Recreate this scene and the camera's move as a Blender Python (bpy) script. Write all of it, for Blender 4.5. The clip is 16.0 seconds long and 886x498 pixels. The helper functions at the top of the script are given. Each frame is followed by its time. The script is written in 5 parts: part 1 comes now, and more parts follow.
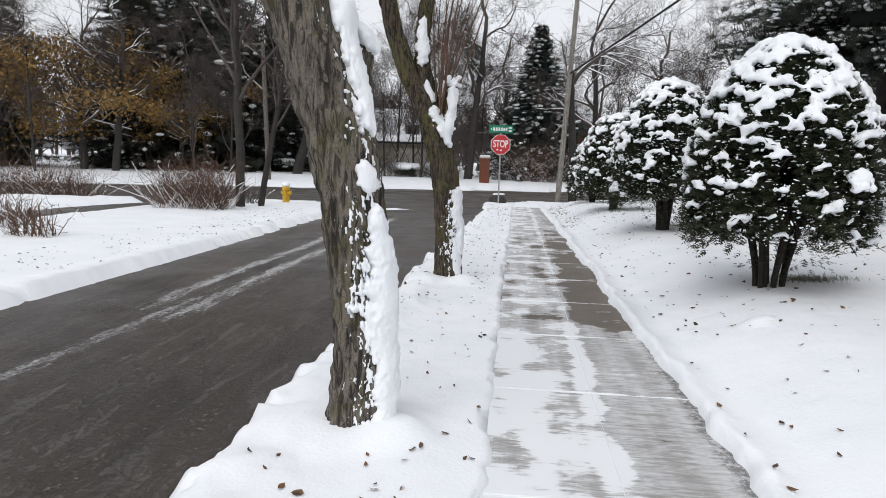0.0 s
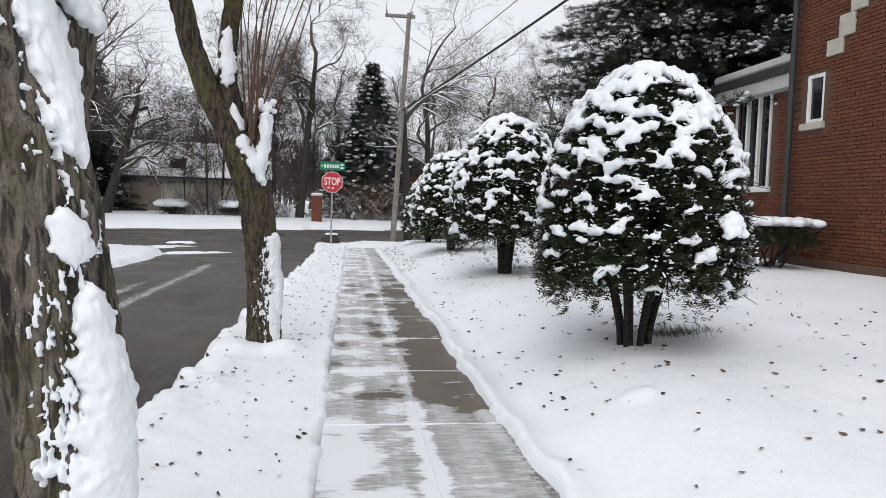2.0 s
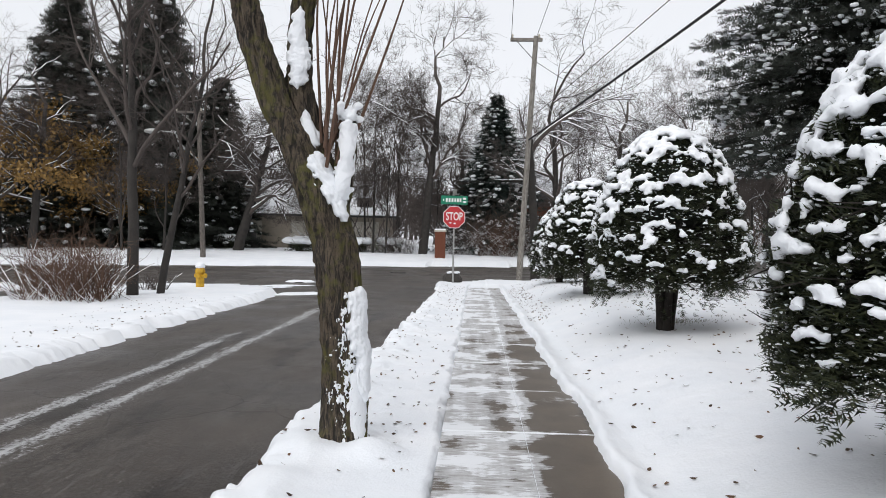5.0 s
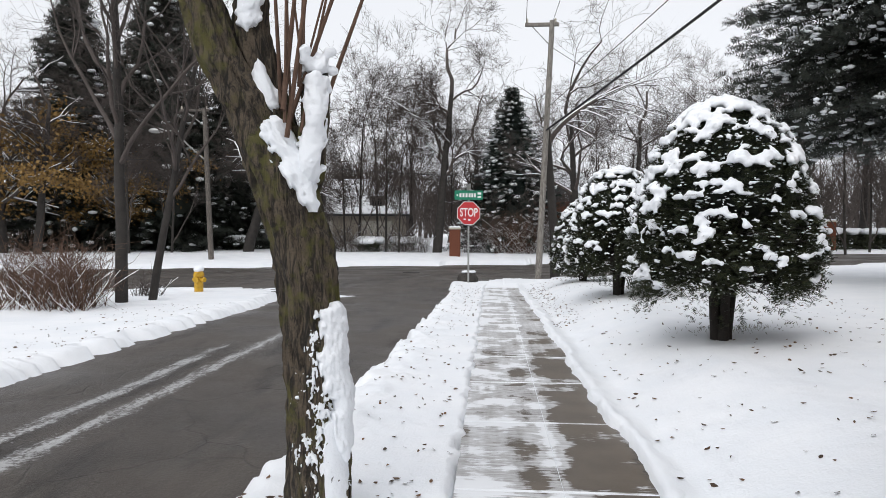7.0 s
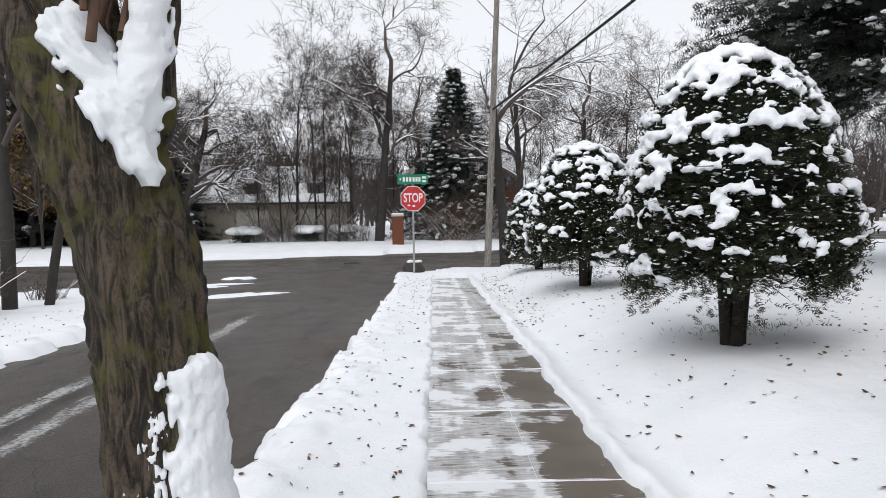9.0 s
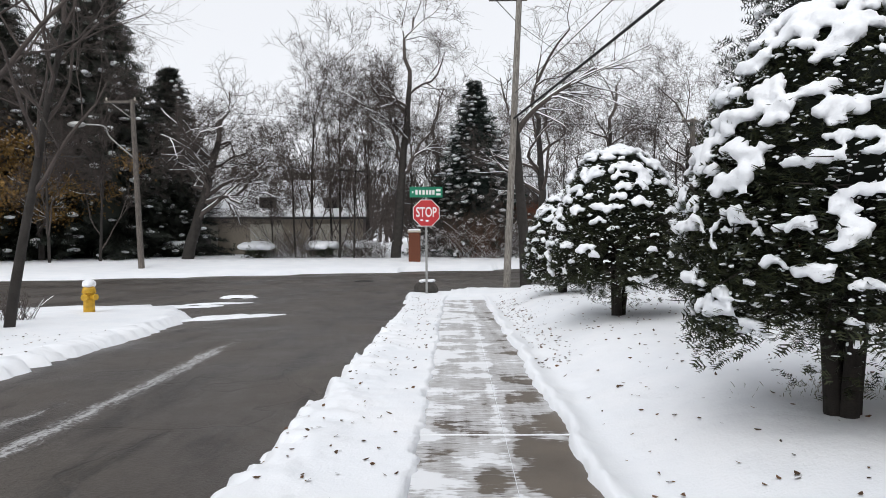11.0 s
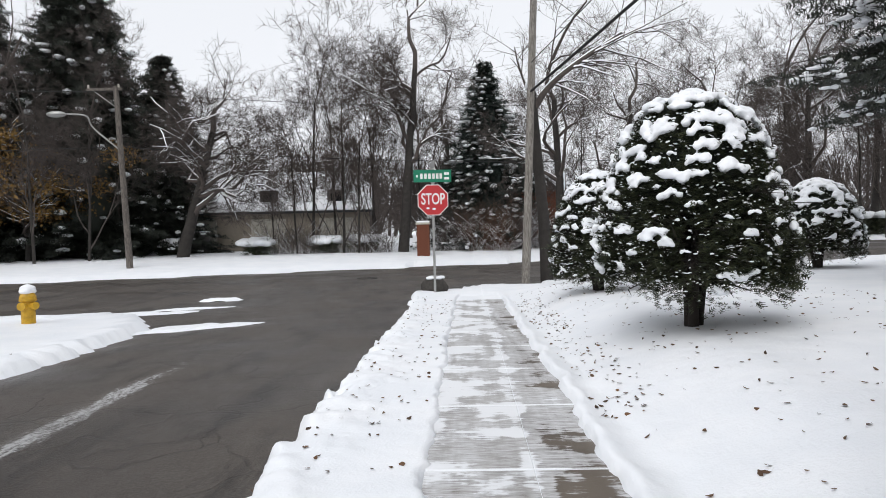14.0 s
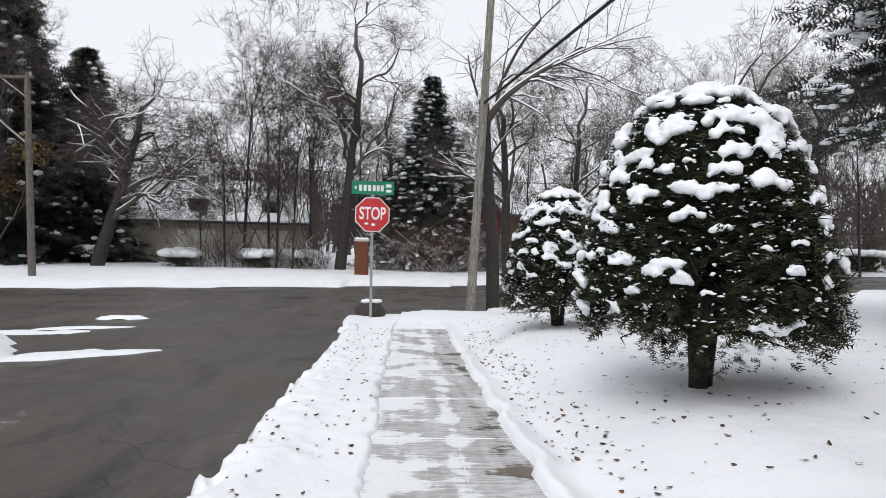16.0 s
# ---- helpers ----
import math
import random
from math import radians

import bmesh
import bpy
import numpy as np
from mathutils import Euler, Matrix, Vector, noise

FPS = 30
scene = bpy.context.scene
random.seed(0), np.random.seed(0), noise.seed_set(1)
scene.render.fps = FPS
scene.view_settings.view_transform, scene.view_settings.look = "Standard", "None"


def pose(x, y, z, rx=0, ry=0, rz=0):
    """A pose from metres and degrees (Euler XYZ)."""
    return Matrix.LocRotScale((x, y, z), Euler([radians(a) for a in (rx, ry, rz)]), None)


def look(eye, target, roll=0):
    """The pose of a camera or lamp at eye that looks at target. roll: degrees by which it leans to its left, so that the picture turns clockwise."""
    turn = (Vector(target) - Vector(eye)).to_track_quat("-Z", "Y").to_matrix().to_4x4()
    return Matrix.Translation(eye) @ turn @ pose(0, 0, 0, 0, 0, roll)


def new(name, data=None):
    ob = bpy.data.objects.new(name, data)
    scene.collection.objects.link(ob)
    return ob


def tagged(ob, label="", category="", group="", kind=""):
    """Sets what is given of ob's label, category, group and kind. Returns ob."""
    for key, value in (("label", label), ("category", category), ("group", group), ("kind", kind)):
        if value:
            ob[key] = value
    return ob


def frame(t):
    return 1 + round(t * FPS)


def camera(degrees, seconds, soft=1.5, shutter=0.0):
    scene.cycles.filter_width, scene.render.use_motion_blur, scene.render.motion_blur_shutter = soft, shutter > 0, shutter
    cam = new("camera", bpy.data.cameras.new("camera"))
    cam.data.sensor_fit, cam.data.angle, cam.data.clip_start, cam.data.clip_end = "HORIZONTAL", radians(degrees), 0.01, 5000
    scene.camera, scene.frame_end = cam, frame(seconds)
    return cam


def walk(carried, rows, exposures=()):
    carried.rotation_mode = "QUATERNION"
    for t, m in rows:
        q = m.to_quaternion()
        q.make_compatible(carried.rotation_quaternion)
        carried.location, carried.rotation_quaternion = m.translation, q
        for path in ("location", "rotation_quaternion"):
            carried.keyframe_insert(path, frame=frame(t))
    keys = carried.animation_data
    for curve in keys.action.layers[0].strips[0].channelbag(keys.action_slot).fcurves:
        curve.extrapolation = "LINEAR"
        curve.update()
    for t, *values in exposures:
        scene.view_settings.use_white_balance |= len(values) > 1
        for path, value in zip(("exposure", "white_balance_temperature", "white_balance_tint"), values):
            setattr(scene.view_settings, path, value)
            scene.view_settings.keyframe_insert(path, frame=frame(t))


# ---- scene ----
cam = camera(65.4, 16.0, soft=0.8)
PATH = [
    (0, (0.093, -0.746, 1.377), (-0.108, 1.228, 1.125), 1.7),
    (0.5, (0.152, -0.418, 1.372), (0.1, 1.57, 1.164), -0.0),
    (1, (0.199, -0.162, 1.408), (0.171, 1.829, 1.219), 0.2),
    (1.5, (0.131, 0.207, 1.402), (0.285, 2.199, 1.308), 3.6),
    (2, (0.144, 0.483, 1.413), (0.412, 2.461, 1.282), 1.7),
    (2.5, (0.2, 0.787, 1.429), (0.464, 2.767, 1.315), 0.9),
    (3, (0.184, 1.136, 1.432), (0.456, 3.113, 1.301), 3.2),
    (3.5, (0.168, 1.429, 1.439), (0.389, 3.412, 1.302), 1.4),
    (4, (0.232, 1.772, 1.442), (0.341, 3.766, 1.346), 1.5),
    (4.5, (0.228, 2.14, 1.454), (0.174, 4.138, 1.415), 2.1),
    (7, (0.202, 3.776, 1.431), (0.062, 5.771, 1.385), 0.2),
    (7.5, (0.13, 4.145, 1.469), (-0.059, 6.136, 1.495), 3.3),
    (8, (0.117, 4.515, 1.402), (0.004, 6.509, 1.303), 2.0),
    (8.5, (0.143, 4.905, 1.403), (0.104, 6.902, 1.305), 0.1),
    (9, (0.058, 5.291, 1.434), (0.085, 7.289, 1.349), -0.9),
    (9.5, (0.115, 5.642, 1.443), (0.124, 7.642, 1.47), -0.7),
    (10, (0.23, 6.061, 1.433), (0.185, 8.06, 1.397), 0.7),
    (12.5, (0.276, 8.143, 1.361), (0.263, 10.143, 1.326), -2.1),
    (13, (0.232, 8.583, 1.332), (0.208, 10.583, 1.34), -0.8),
    (13.5, (0.23, 8.981, 1.33), (0.182, 10.98, 1.35), -1.9),
    (14, (0.265, 9.396, 1.335), (0.195, 11.394, 1.281), -1.4),
    (14.5, (0.236, 9.849, 1.347), (0.294, 11.848, 1.319), -0.7),
    (15, (0.32, 10.261, 1.35), (0.388, 12.26, 1.323), -1.0),
    (15.5, (0.283, 10.673, 1.374), (0.404, 12.669, 1.395), 0.4),
    (16, (0.231, 11.081, 1.342), (0.335, 13.078, 1.344), 1.1),
]
walk(cam, [(t, look(eye, target, roll)) for t, eye, target, roll in PATH], exposures=[(0.0, -0.10), (3.0, -0.06), (7.0, 0.02), (16.0, 0.02)])

# ---- light: an overcast winter sky ----
world = bpy.data.worlds.new("overcast_sky")
scene.world = world
world.use_nodes = True
wn, wl = world.node_tree.nodes, world.node_tree.links
sky = wn.new("ShaderNodeTexSky")
sky.sky_type, sky.sun_disc = "NISHITA", False
sky.sun_elevation, sky.sun_rotation, sky.dust_density = radians(48), radians(200), 3.0
grey = wn.new("ShaderNodeHueSaturation")
grey.inputs["Saturation"].default_value = 0.10
cloud = wn.new("ShaderNodeMix")
cloud.data_type = "RGBA"
cloud.inputs["Factor"].default_value = 0.72
cloud.inputs["B"].default_value = (7.3, 7.5, 7.95, 1)
wl.new(sky.outputs["Color"], grey.inputs["Color"])
wl.new(grey.outputs["Color"], cloud.inputs["A"])
wl.new(cloud.outputs["Result"], wn["Background"].inputs["Color"])
wn["Background"].inputs["Strength"].default_value = 0.138
sun = new("sun", bpy.data.lights.new("sun", "SUN"))
sun.data.energy, sun.data.angle, sun.data.color = 1.15, radians(50), (1.0, 0.98, 0.95)
sun.rotation_euler = (radians(42), 0, radians(-20))


# ---- materials ----
class Nodes:
    """A small helper to wire one procedural material."""

    def __init__(self, name, rough=0.7, metal=0.0):
        self.m = bpy.data.materials.new(name)
        self.m.use_nodes = True
        self.t = self.m.node_tree
        self.b = self.t.nodes["Principled BSDF"]
        self.b.inputs["Roughness"].default_value, self.b.inputs["Metallic"].default_value = rough, metal
        self.pos = self.t.nodes.new("ShaderNodeNewGeometry").outputs["Position"]

    def put(self, socket, value):
        if isinstance(value, bpy.types.NodeSocket):
            self.t.links.new(value, socket)
        else:
            socket.default_value = value

    def place(self, local=False):
        return self.t.nodes.new("ShaderNodeTexCoord").outputs["Object"] if local else self.pos

    def scale(self, vec, s):
        n = self.t.nodes.new("ShaderNodeVectorMath")
        n.operation = "MULTIPLY"
        self.put(n.inputs[0], vec)
        n.inputs[1].default_value = s
        return n.outputs[0]

    def noise(self, vec, scale, detail=4.0, rough=0.55, distort=0.0):
        n = self.t.nodes.new("ShaderNodeTexNoise")
        self.put(n.inputs["Vector"], vec)
        n.inputs["Scale"].default_value, n.inputs["Detail"].default_value = scale, detail
        n.inputs["Roughness"].default_value, n.inputs["Distortion"].default_value = rough, distort
        return n.outputs["Fac"]

    def math(self, op, a, b=0.0, clamp=False):
        n = self.t.nodes.new("ShaderNodeMath")
        n.operation, n.use_clamp = op, clamp
        self.put(n.inputs[0], a)
        self.put(n.inputs[1], b)
        return n.outputs[0]

    def ramp(self, fac, lo, hi, a=0.0, b=1.0):
        n = self.t.nodes.new("ShaderNodeMapRange")
        n.interpolation_type = "SMOOTHSTEP"
        self.put(n.inputs["Value"], fac)
        for k, v in (("From Min", lo), ("From Max", hi), ("To Min", a), ("To Max", b)):
            n.inputs[k].default_value = v
        return n.outputs["Result"]

    def mix(self, fac, a, b):
        n = self.t.nodes.new("ShaderNodeMix")
        n.data_type = "RGBA"
        self.put(n.inputs["Factor"], fac)
        for k, v in (("A", a), ("B", b)):
            self.put(n.inputs[k], (*v, 1) if isinstance(v, tuple) else v)
        return n.outputs["Result"]

    def split(self, vec):
        n = self.t.nodes.new("ShaderNodeSeparateXYZ")
        self.put(n.inputs[0], vec)
        return n.outputs

    def island(self):
        return self.t.nodes.new("ShaderNodeNewGeometry").outputs["Random Per Island"]

    def chance(self):
        return self.t.nodes.new("ShaderNodeObjectInfo").outputs["Random"]

    def colour(self, c):
        self.put(self.b.inputs["Base Color"], (*c, 1) if isinstance(c, tuple) else c)
        return self

    def rough(self, r):
        self.put(self.b.inputs["Roughness"], r)
        return self

    def bump(self, height, strength=0.4, distance=0.01):
        n = self.t.nodes.new("ShaderNodeBump")
        n.inputs["Strength"].default_value, n.inputs["Distance"].default_value = strength, distance
        self.put(n.inputs["Height"], height)
        self.put(self.b.inputs["Normal"], n.outputs["Normal"])
        return self


def plain(name, c, rough=0.7, metal=0.0, vary=0.18, scale=9.0, grain=0.25, depth=0.004):
    """A surface of one colour with fine grain and blotches."""
    n = Nodes(name, rough, metal)
    blot = n.noise(n.pos, scale, 5)
    fine = n.noise(n.pos, scale * 9, 3)
    both = n.math("ADD", n.math("MULTIPLY", blot, 0.6), n.math("MULTIPLY", fine, 0.4))
    n.colour(n.mix(n.ramp(both, 0.3, 0.7), tuple(v * (1 - vary) for v in c), tuple(min(v * (1 + vary), 1.0) for v in c)))
    if grain:
        n.bump(both, grain, depth)
    return n.m


def snow_material():
    n = Nodes("snow", 0.55)
    big, fine = n.noise(n.pos, 1.3, 4), n.noise(n.pos, 55, 4)
    mid = n.noise(n.pos, 9, 4)
    n.colour(n.mix(n.ramp(big, 0.3, 0.7), (0.80, 0.825, 0.86), (0.86, 0.875, 0.90)))
    n.b.inputs["Specular IOR Level"].default_value = 0.25
    n.bump(n.math("ADD", n.math("MULTIPLY", mid, 0.7), n.math("MULTIPLY", fine, 0.40)), 0.45, 0.02)
    return n.m


def slush_road(name, lines):
    """Worn wet asphalt with cracks, dirt, and trails of ground-in slush along the lane."""
    n = Nodes(name, 0.5)
    x, y, z = n.split(n.pos)
    big, mid, fine = n.noise(n.pos, 0.5, 5), n.noise(n.pos, 4.0, 6, 0.65), n.noise(n.pos, 60, 3)
    col = n.mix(n.ramp(big, 0.35, 0.65), (0.041, 0.034, 0.029), (0.064, 0.054, 0.046))
    col = n.mix(n.math("MULTIPLY", n.ramp(mid, 0.5, 0.75), 0.35), col, (0.032, 0.030, 0.029))
    col = n.mix(n.math("MULTIPLY", n.ramp(fine, 0.35, 0.7), 0.35), col, (0.15, 0.135, 0.12))
    grime = n.noise(n.scale(n.pos, (2.4, 0.5, 1.0)), 1.1, 8, 0.72)
    col = n.mix(n.ramp(grime, 0.50, 0.64, 0.0, 0.75), col, (0.022, 0.019, 0.017))
    wash = n.noise(n.scale(n.pos, (1.6, 0.25, 1.0)), 0.9, 6, 0.6)
    col = n.mix(n.ramp(wash, 0.52, 0.72, 0.0, 0.55), col, (0.115, 0.100, 0.086))
    v = n.t.nodes.new("ShaderNodeTexVoronoi")
    v.feature = "DISTANCE_TO_EDGE"
    v.inputs["Scale"].default_value = 0.55
    warp = n.t.nodes.new("ShaderNodeVectorMath")
    nn = n.t.nodes.new("ShaderNodeTexNoise")
    nn.inputs["Scale"].default_value = 1.2
    n.put(nn.inputs["Vector"], n.pos)
    n.put(warp.inputs[0], n.pos)
    n.put(warp.inputs[1], nn.outputs["Color"])
    n.put(v.inputs["Vector"], warp.outputs[0])
    crack = n.ramp(v.outputs["Distance"], 0.0, 0.012, 1.0, 0.0)
    col = n.mix(n.math("MULTIPLY", crack, 0.28), col, (0.016, 0.015, 0.014))
    if lines:
        # snow left between the wheel tracks, breaking up towards the junction
        wob = n.math("MULTIPLY", n.math("SUBTRACT", n.noise(n.pos, 0.16, 1), 0.5), 0.35)
        xs = n.math("ADD", x, wob)
        torn = n.noise(n.scale(n.pos, (5.0, 1.0, 1.0)), 2.2, 8, 0.75)
        spots = n.noise(n.pos, 26, 4, 0.7)
        total = None
        for at, half, y0, y1 in lines:
            d = n.math("ABSOLUTE", n.math("SUBTRACT", xs, at))
            band = n.ramp(d, 0.0, half, 1.0, 0.0)
            band = n.math("MULTIPLY", band, n.ramp(y, y0 - 1.5, y0, 0.0, 1.0))
            band = n.math("MULTIPLY", band, n.ramp(y, y1, y1 + 3.0, 1.0, 0.0))
            total = band if total is None else n.math("MAXIMUM", total, band)
        fac = n.ramp(n.math("ADD", n.math("MULTIPLY", total, 0.36), n.math("ADD", n.math("MULTIPLY", torn, 0.85), n.math("MULTIPLY", spots, 0.75))), 1.02, 1.22)
        fac = n.math("MULTIPLY", fac, n.ramp(total, 0.02, 0.25))
        col = n.mix(n.math("MULTIPLY", fac, 0.7), col, (0.60, 0.61, 0.62))
    relief = n.math("ADD", n.math("MULTIPLY", fine, 0.5), n.math("MULTIPLY", crack, -0.6))
    if lines:
        # churned mud and grit dragged along the wheel tracks
        rut = n.noise(n.scale(n.pos, (4.5, 0.8, 1.0)), 1.5, 9, 0.78, 0.6)
        grit = n.noise(n.pos, 34, 5, 0.75)
        where = n.math("MULTIPLY", n.ramp(y, 4.0, 8.5, 1.0, 0.15), n.ramp(n.math("ADD", n.math("MULTIPLY", rut, 0.7), n.math("MULTIPLY", grit, 0.4)), 0.50, 0.61))
        col = n.mix(n.math("MULTIPLY", where, 0.75), col, n.mix(n.ramp(grit, 0.4, 0.62), (0.018, 0.013, 0.010), (0.085, 0.062, 0.046)))
        crumbs = n.math("MULTIPLY", n.ramp(n.math("ADD", n.math("MULTIPLY", grit, 0.7), n.math("MULTIPLY", rut, 0.5)), 0.68, 0.76), n.ramp(y, 5.0, 9.0, 0.55, 0.1))
        col = n.mix(crumbs, col, (0.34, 0.33, 0.32))
        relief = n.math("ADD", relief, n.math("MULTIPLY", n.math("MULTIPLY", where, grit), 2.2))
    n.colour(col).rough(n.ramp(big, 0.35, 0.65, 0.34, 0.62))
    n.b.inputs["Specular IOR Level"].default_value = 0.35
    n.bump(relief, 0.7, 0.015)
    return n.m


def swept_concrete():
    """Damp concrete under thin snow that a broom has dragged across."""
    n = Nodes("swept_concrete", 0.6)
    x, y, z = n.split(n.pos)
    damp = n.noise(n.pos, 2.2, 5)
    con = n.mix(n.ramp(damp, 0.3, 0.7), (0.085, 0.066, 0.048), (0.135, 0.108, 0.080))
    con = n.mix(n.math("MULTIPLY", n.noise(n.pos, 120, 2), 0.3), con, (0.07, 0.06, 0.05))
    con = n.mix(n.math("MULTIPLY", n.math("SUBTRACT", n.chance(), 0.5), 0.25), con, (0.2, 0.17, 0.14))
    streak = n.noise(n.scale(n.pos, (3.0, 17.0, 1.0)), 2.0, 8, 0.70, 0.8)
    patch = n.noise(n.scale(n.pos, (1.2, 1.5, 1.0)), 1.5, 4, 0.55)
    lane = n.noise(n.scale(n.pos, (6.0, 0.5, 1.0)), 1.3, 3, 0.5)
    # filmed over at the start and the far end, swept to the concrete in between
    side = n.ramp(x, 0.0, 1.2, 0.13, -0.13)
    cover = n.math("ADD", n.ramp(y, 4.2, 5.6, 0.34, 0.0), n.ramp(y, 11.5, 14.5, 0.0, 0.20))
    wander = n.math("MULTIPLY", n.math("SUBTRACT", damp, 0.5), 0.12)
    seam = n.ramp(n.math("ABSOLUTE", n.math("SUBTRACT", x, n.math("ADD", 0.60, wander))), 0.01, 0.12, 0.14, 0.0)
    cell = n.math("FRACT", n.math("DIVIDE", n.math("SUBTRACT", y, 4.8 - 28.0), 1.4))
    near_joint = n.math("MULTIPLY", n.math("MINIMUM", cell, n.math("SUBTRACT", 1.0, cell)), 1.4)
    joint = n.math("ADD", n.ramp(near_joint, 0.014, 0.024, 0.22, 0.0), n.ramp(n.math("ADD", near_joint, wander), 0.0, 0.30, 0.05, 0.0))
    s = n.math("ADD", n.math("MULTIPLY", streak, 0.40), n.math("MULTIPLY", patch, 1.0))
    s = n.math("ADD", s, n.math("MULTIPLY", lane, 0.22))
    for term in (side, seam, joint):
        s = n.math("ADD", s, term)
    thin = n.ramp(n.math("ADD", s, cover), 0.80, 0.86)
    film = n.math("MULTIPLY", thin, n.ramp(n.math("ADD", n.math("MULTIPLY", streak, 0.7), n.math("MULTIPLY", lane, 0.3)), 0.38, 0.62, 0.30, 0.74))
    fac = n.math("MAXIMUM", film, n.ramp(n.math("ADD", s, n.math("MULTIPLY", cover, 0.32)), 0.88, 1.02))
    # soil and rotten leaves along the lawn's edge
    soil = n.math("MULTIPLY", n.ramp(n.math("ADD", x, n.math("MULTIPLY", n.noise(n.pos, 7, 5, 0.7), 0.22)), 1.20, 1.27), n.ramp(n.noise(n.pos, 22, 4, 0.7), 0.40, 0.55))
    con = n.mix(soil, con, (0.030, 0.021, 0.015))
    fac = n.math("MULTIPLY", fac, n.math("SUBTRACT", 1.0, n.math("MULTIPLY", soil, 0.7)))
    n.colour(n.mix(n.math("MULTIPLY", fac, 0.95), con, (0.80, 0.815, 0.84))).rough(n.ramp(fac, 0.0, 1.0, 0.42, 0.7))
    n.b.inputs["Specular IOR Level"].default_value = 0.3
    n.bump(n.math("ADD", fac, n.math("MULTIPLY", n.noise(n.pos, 90, 3), 0.3)), 0.5, 0.006)
    return n.m


def bark_material(name, dark, light, moss=0.0):
    n = Nodes(name, 0.9)
    p = n.place(True)
    ridge = n.noise(n.scale(p, (1.0, 1.0, 0.13)), 34, 6, 0.65, 0.9)
    big, fine = n.noise(p, 3.0, 4), n.noise(p, 90, 4)
    col = n.mix(n.ramp(ridge, 0.40, 0.60), dark, light)
    col = n.mix(n.math("MULTIPLY", n.ramp(fine, 0.45, 0.7), 0.4), col, tuple(v * 0.5 for v in dark))
    if moss:
        col = n.mix(n.math("MULTIPLY", n.ramp(n.math("MULTIPLY", big, n.noise(p, 14, 4)), 0.24, 0.38), moss), col, (0.085, 0.080, 0.018))
    n.colour(col).bump(n.math("ADD", n.math("MULTIPLY", ridge, 1.0), n.math("MULTIPLY", fine, 0.3)), 0.9, 0.02)
    return n.m


def leaf_material(name, a, b, rough=0.6):
    n = Nodes(name, rough)
    n.colour(n.mix(n.island(), a, b))
    n.b.inputs["Specular IOR Level"].default_value = 0.3
    return n.m


def brick_material():
    n = Nodes("red_brick", 0.85)
    p = n.pos
    n.colour(n.mix(n.ramp(n.noise(p, 30, 4), 0.3, 0.7), n.mix(n.chance(), (0.080, 0.021, 0.010), (0.150, 0.045, 0.019)), n.mix(n.island(), (0.068, 0.018, 0.009), (0.150, 0.048, 0.020))))
    n.bump(n.noise(p, 140, 3), 0.4, 0.004)
    return n.m


SNOW = snow_material()
ROAD = slush_road("wet_asphalt", [(-2.92, 0.26, 5.5, 15.5), (-3.36, 0.26, 6.0, 11.5), (-3.1, 0.20, -1.0, 5.0)])
ROAD_WIDE = slush_road("worn_asphalt", [])
DRIVE = plain("slushy_drive", (0.12, 0.11, 0.10), 0.6, vary=0.4, scale=3)
CONCRETE = swept_concrete()
BARK = bark_material("furrowed_bark", (0.020, 0.016, 0.013), (0.185, 0.160, 0.130), 0.4)
BARK_MOSS = bark_material("mossy_bark", (0.012, 0.009, 0.006), (0.105, 0.080, 0.055), 0.8)
BARK_FAR = plain("grey_bark", (0.030, 0.026, 0.023), 0.9, vary=0.35, scale=5)
TWIG = plain("twig_bark", (0.074, 0.060, 0.054), 0.9, vary=0.3, scale=4, grain=0)
TWIG_RED = plain("reddish_twig", (0.105, 0.060, 0.040), 0.9, vary=0.35, scale=3, grain=0)
YEW = leaf_material("yew_needles", (0.010, 0.016, 0.010), (0.054, 0.060, 0.027))
YEW_BARK = plain("yew_bark", (0.018, 0.014, 0.011), 0.95, vary=0.45, scale=14, grain=0.8, depth=0.01)
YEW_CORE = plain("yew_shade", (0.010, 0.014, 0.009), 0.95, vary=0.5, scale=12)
SPRUCE = leaf_material("spruce_needles", (0.012, 0.021, 0.018), (0.034, 0.050, 0.040))
PINE = leaf_material("dark_needles", (0.017, 0.022, 0.019), (0.052, 0.058, 0.045))
OCHRE = leaf_material("ochre_leaves", (0.14, 0.082, 0.028), (0.31, 0.185, 0.055))
DEAD_LEAF = leaf_material("dead_leaf", (0.045, 0.030, 0.020), (0.16, 0.085, 0.045), 0.7)
GRASS = leaf_material("frosted_grass", (0.10, 0.11, 0.07), (0.30, 0.30, 0.24))
RED = plain("red_sign_paint", (0.50, 0.030, 0.035), 0.4, vary=0.06, grain=0)
GREEN = plain("green_sign_paint", (0.006, 0.20, 0.11), 0.4, vary=0.06, grain=0)
WHITE = plain("white_paint", (0.78, 0.78, 0.76), 0.5, vary=0.05, grain=0.1)
GALV = plain("galvanised_steel", (0.36, 0.36, 0.35), 0.45, 0.7, vary=0.15, scale=30)
WOOD_POLE = bark_material("weathered_pole", (0.14, 0.125, 0.11), (0.30, 0.28, 0.25))
WOOD_DARK = bark_material("creosote_pole", (0.07, 0.06, 0.055), (0.17, 0.15, 0.13))
YELLOW = plain("yellow_enamel", (0.52, 0.30, 0.015), 0.5, vary=0.25, scale=12)
BLACK = plain("black_rubber", (0.012, 0.012, 0.013), 0.6, vary=0.2, grain=0)
STONE = plain("limestone", (0.46, 0.43, 0.37), 0.85, vary=0.12, scale=6)
BRICK = brick_material()
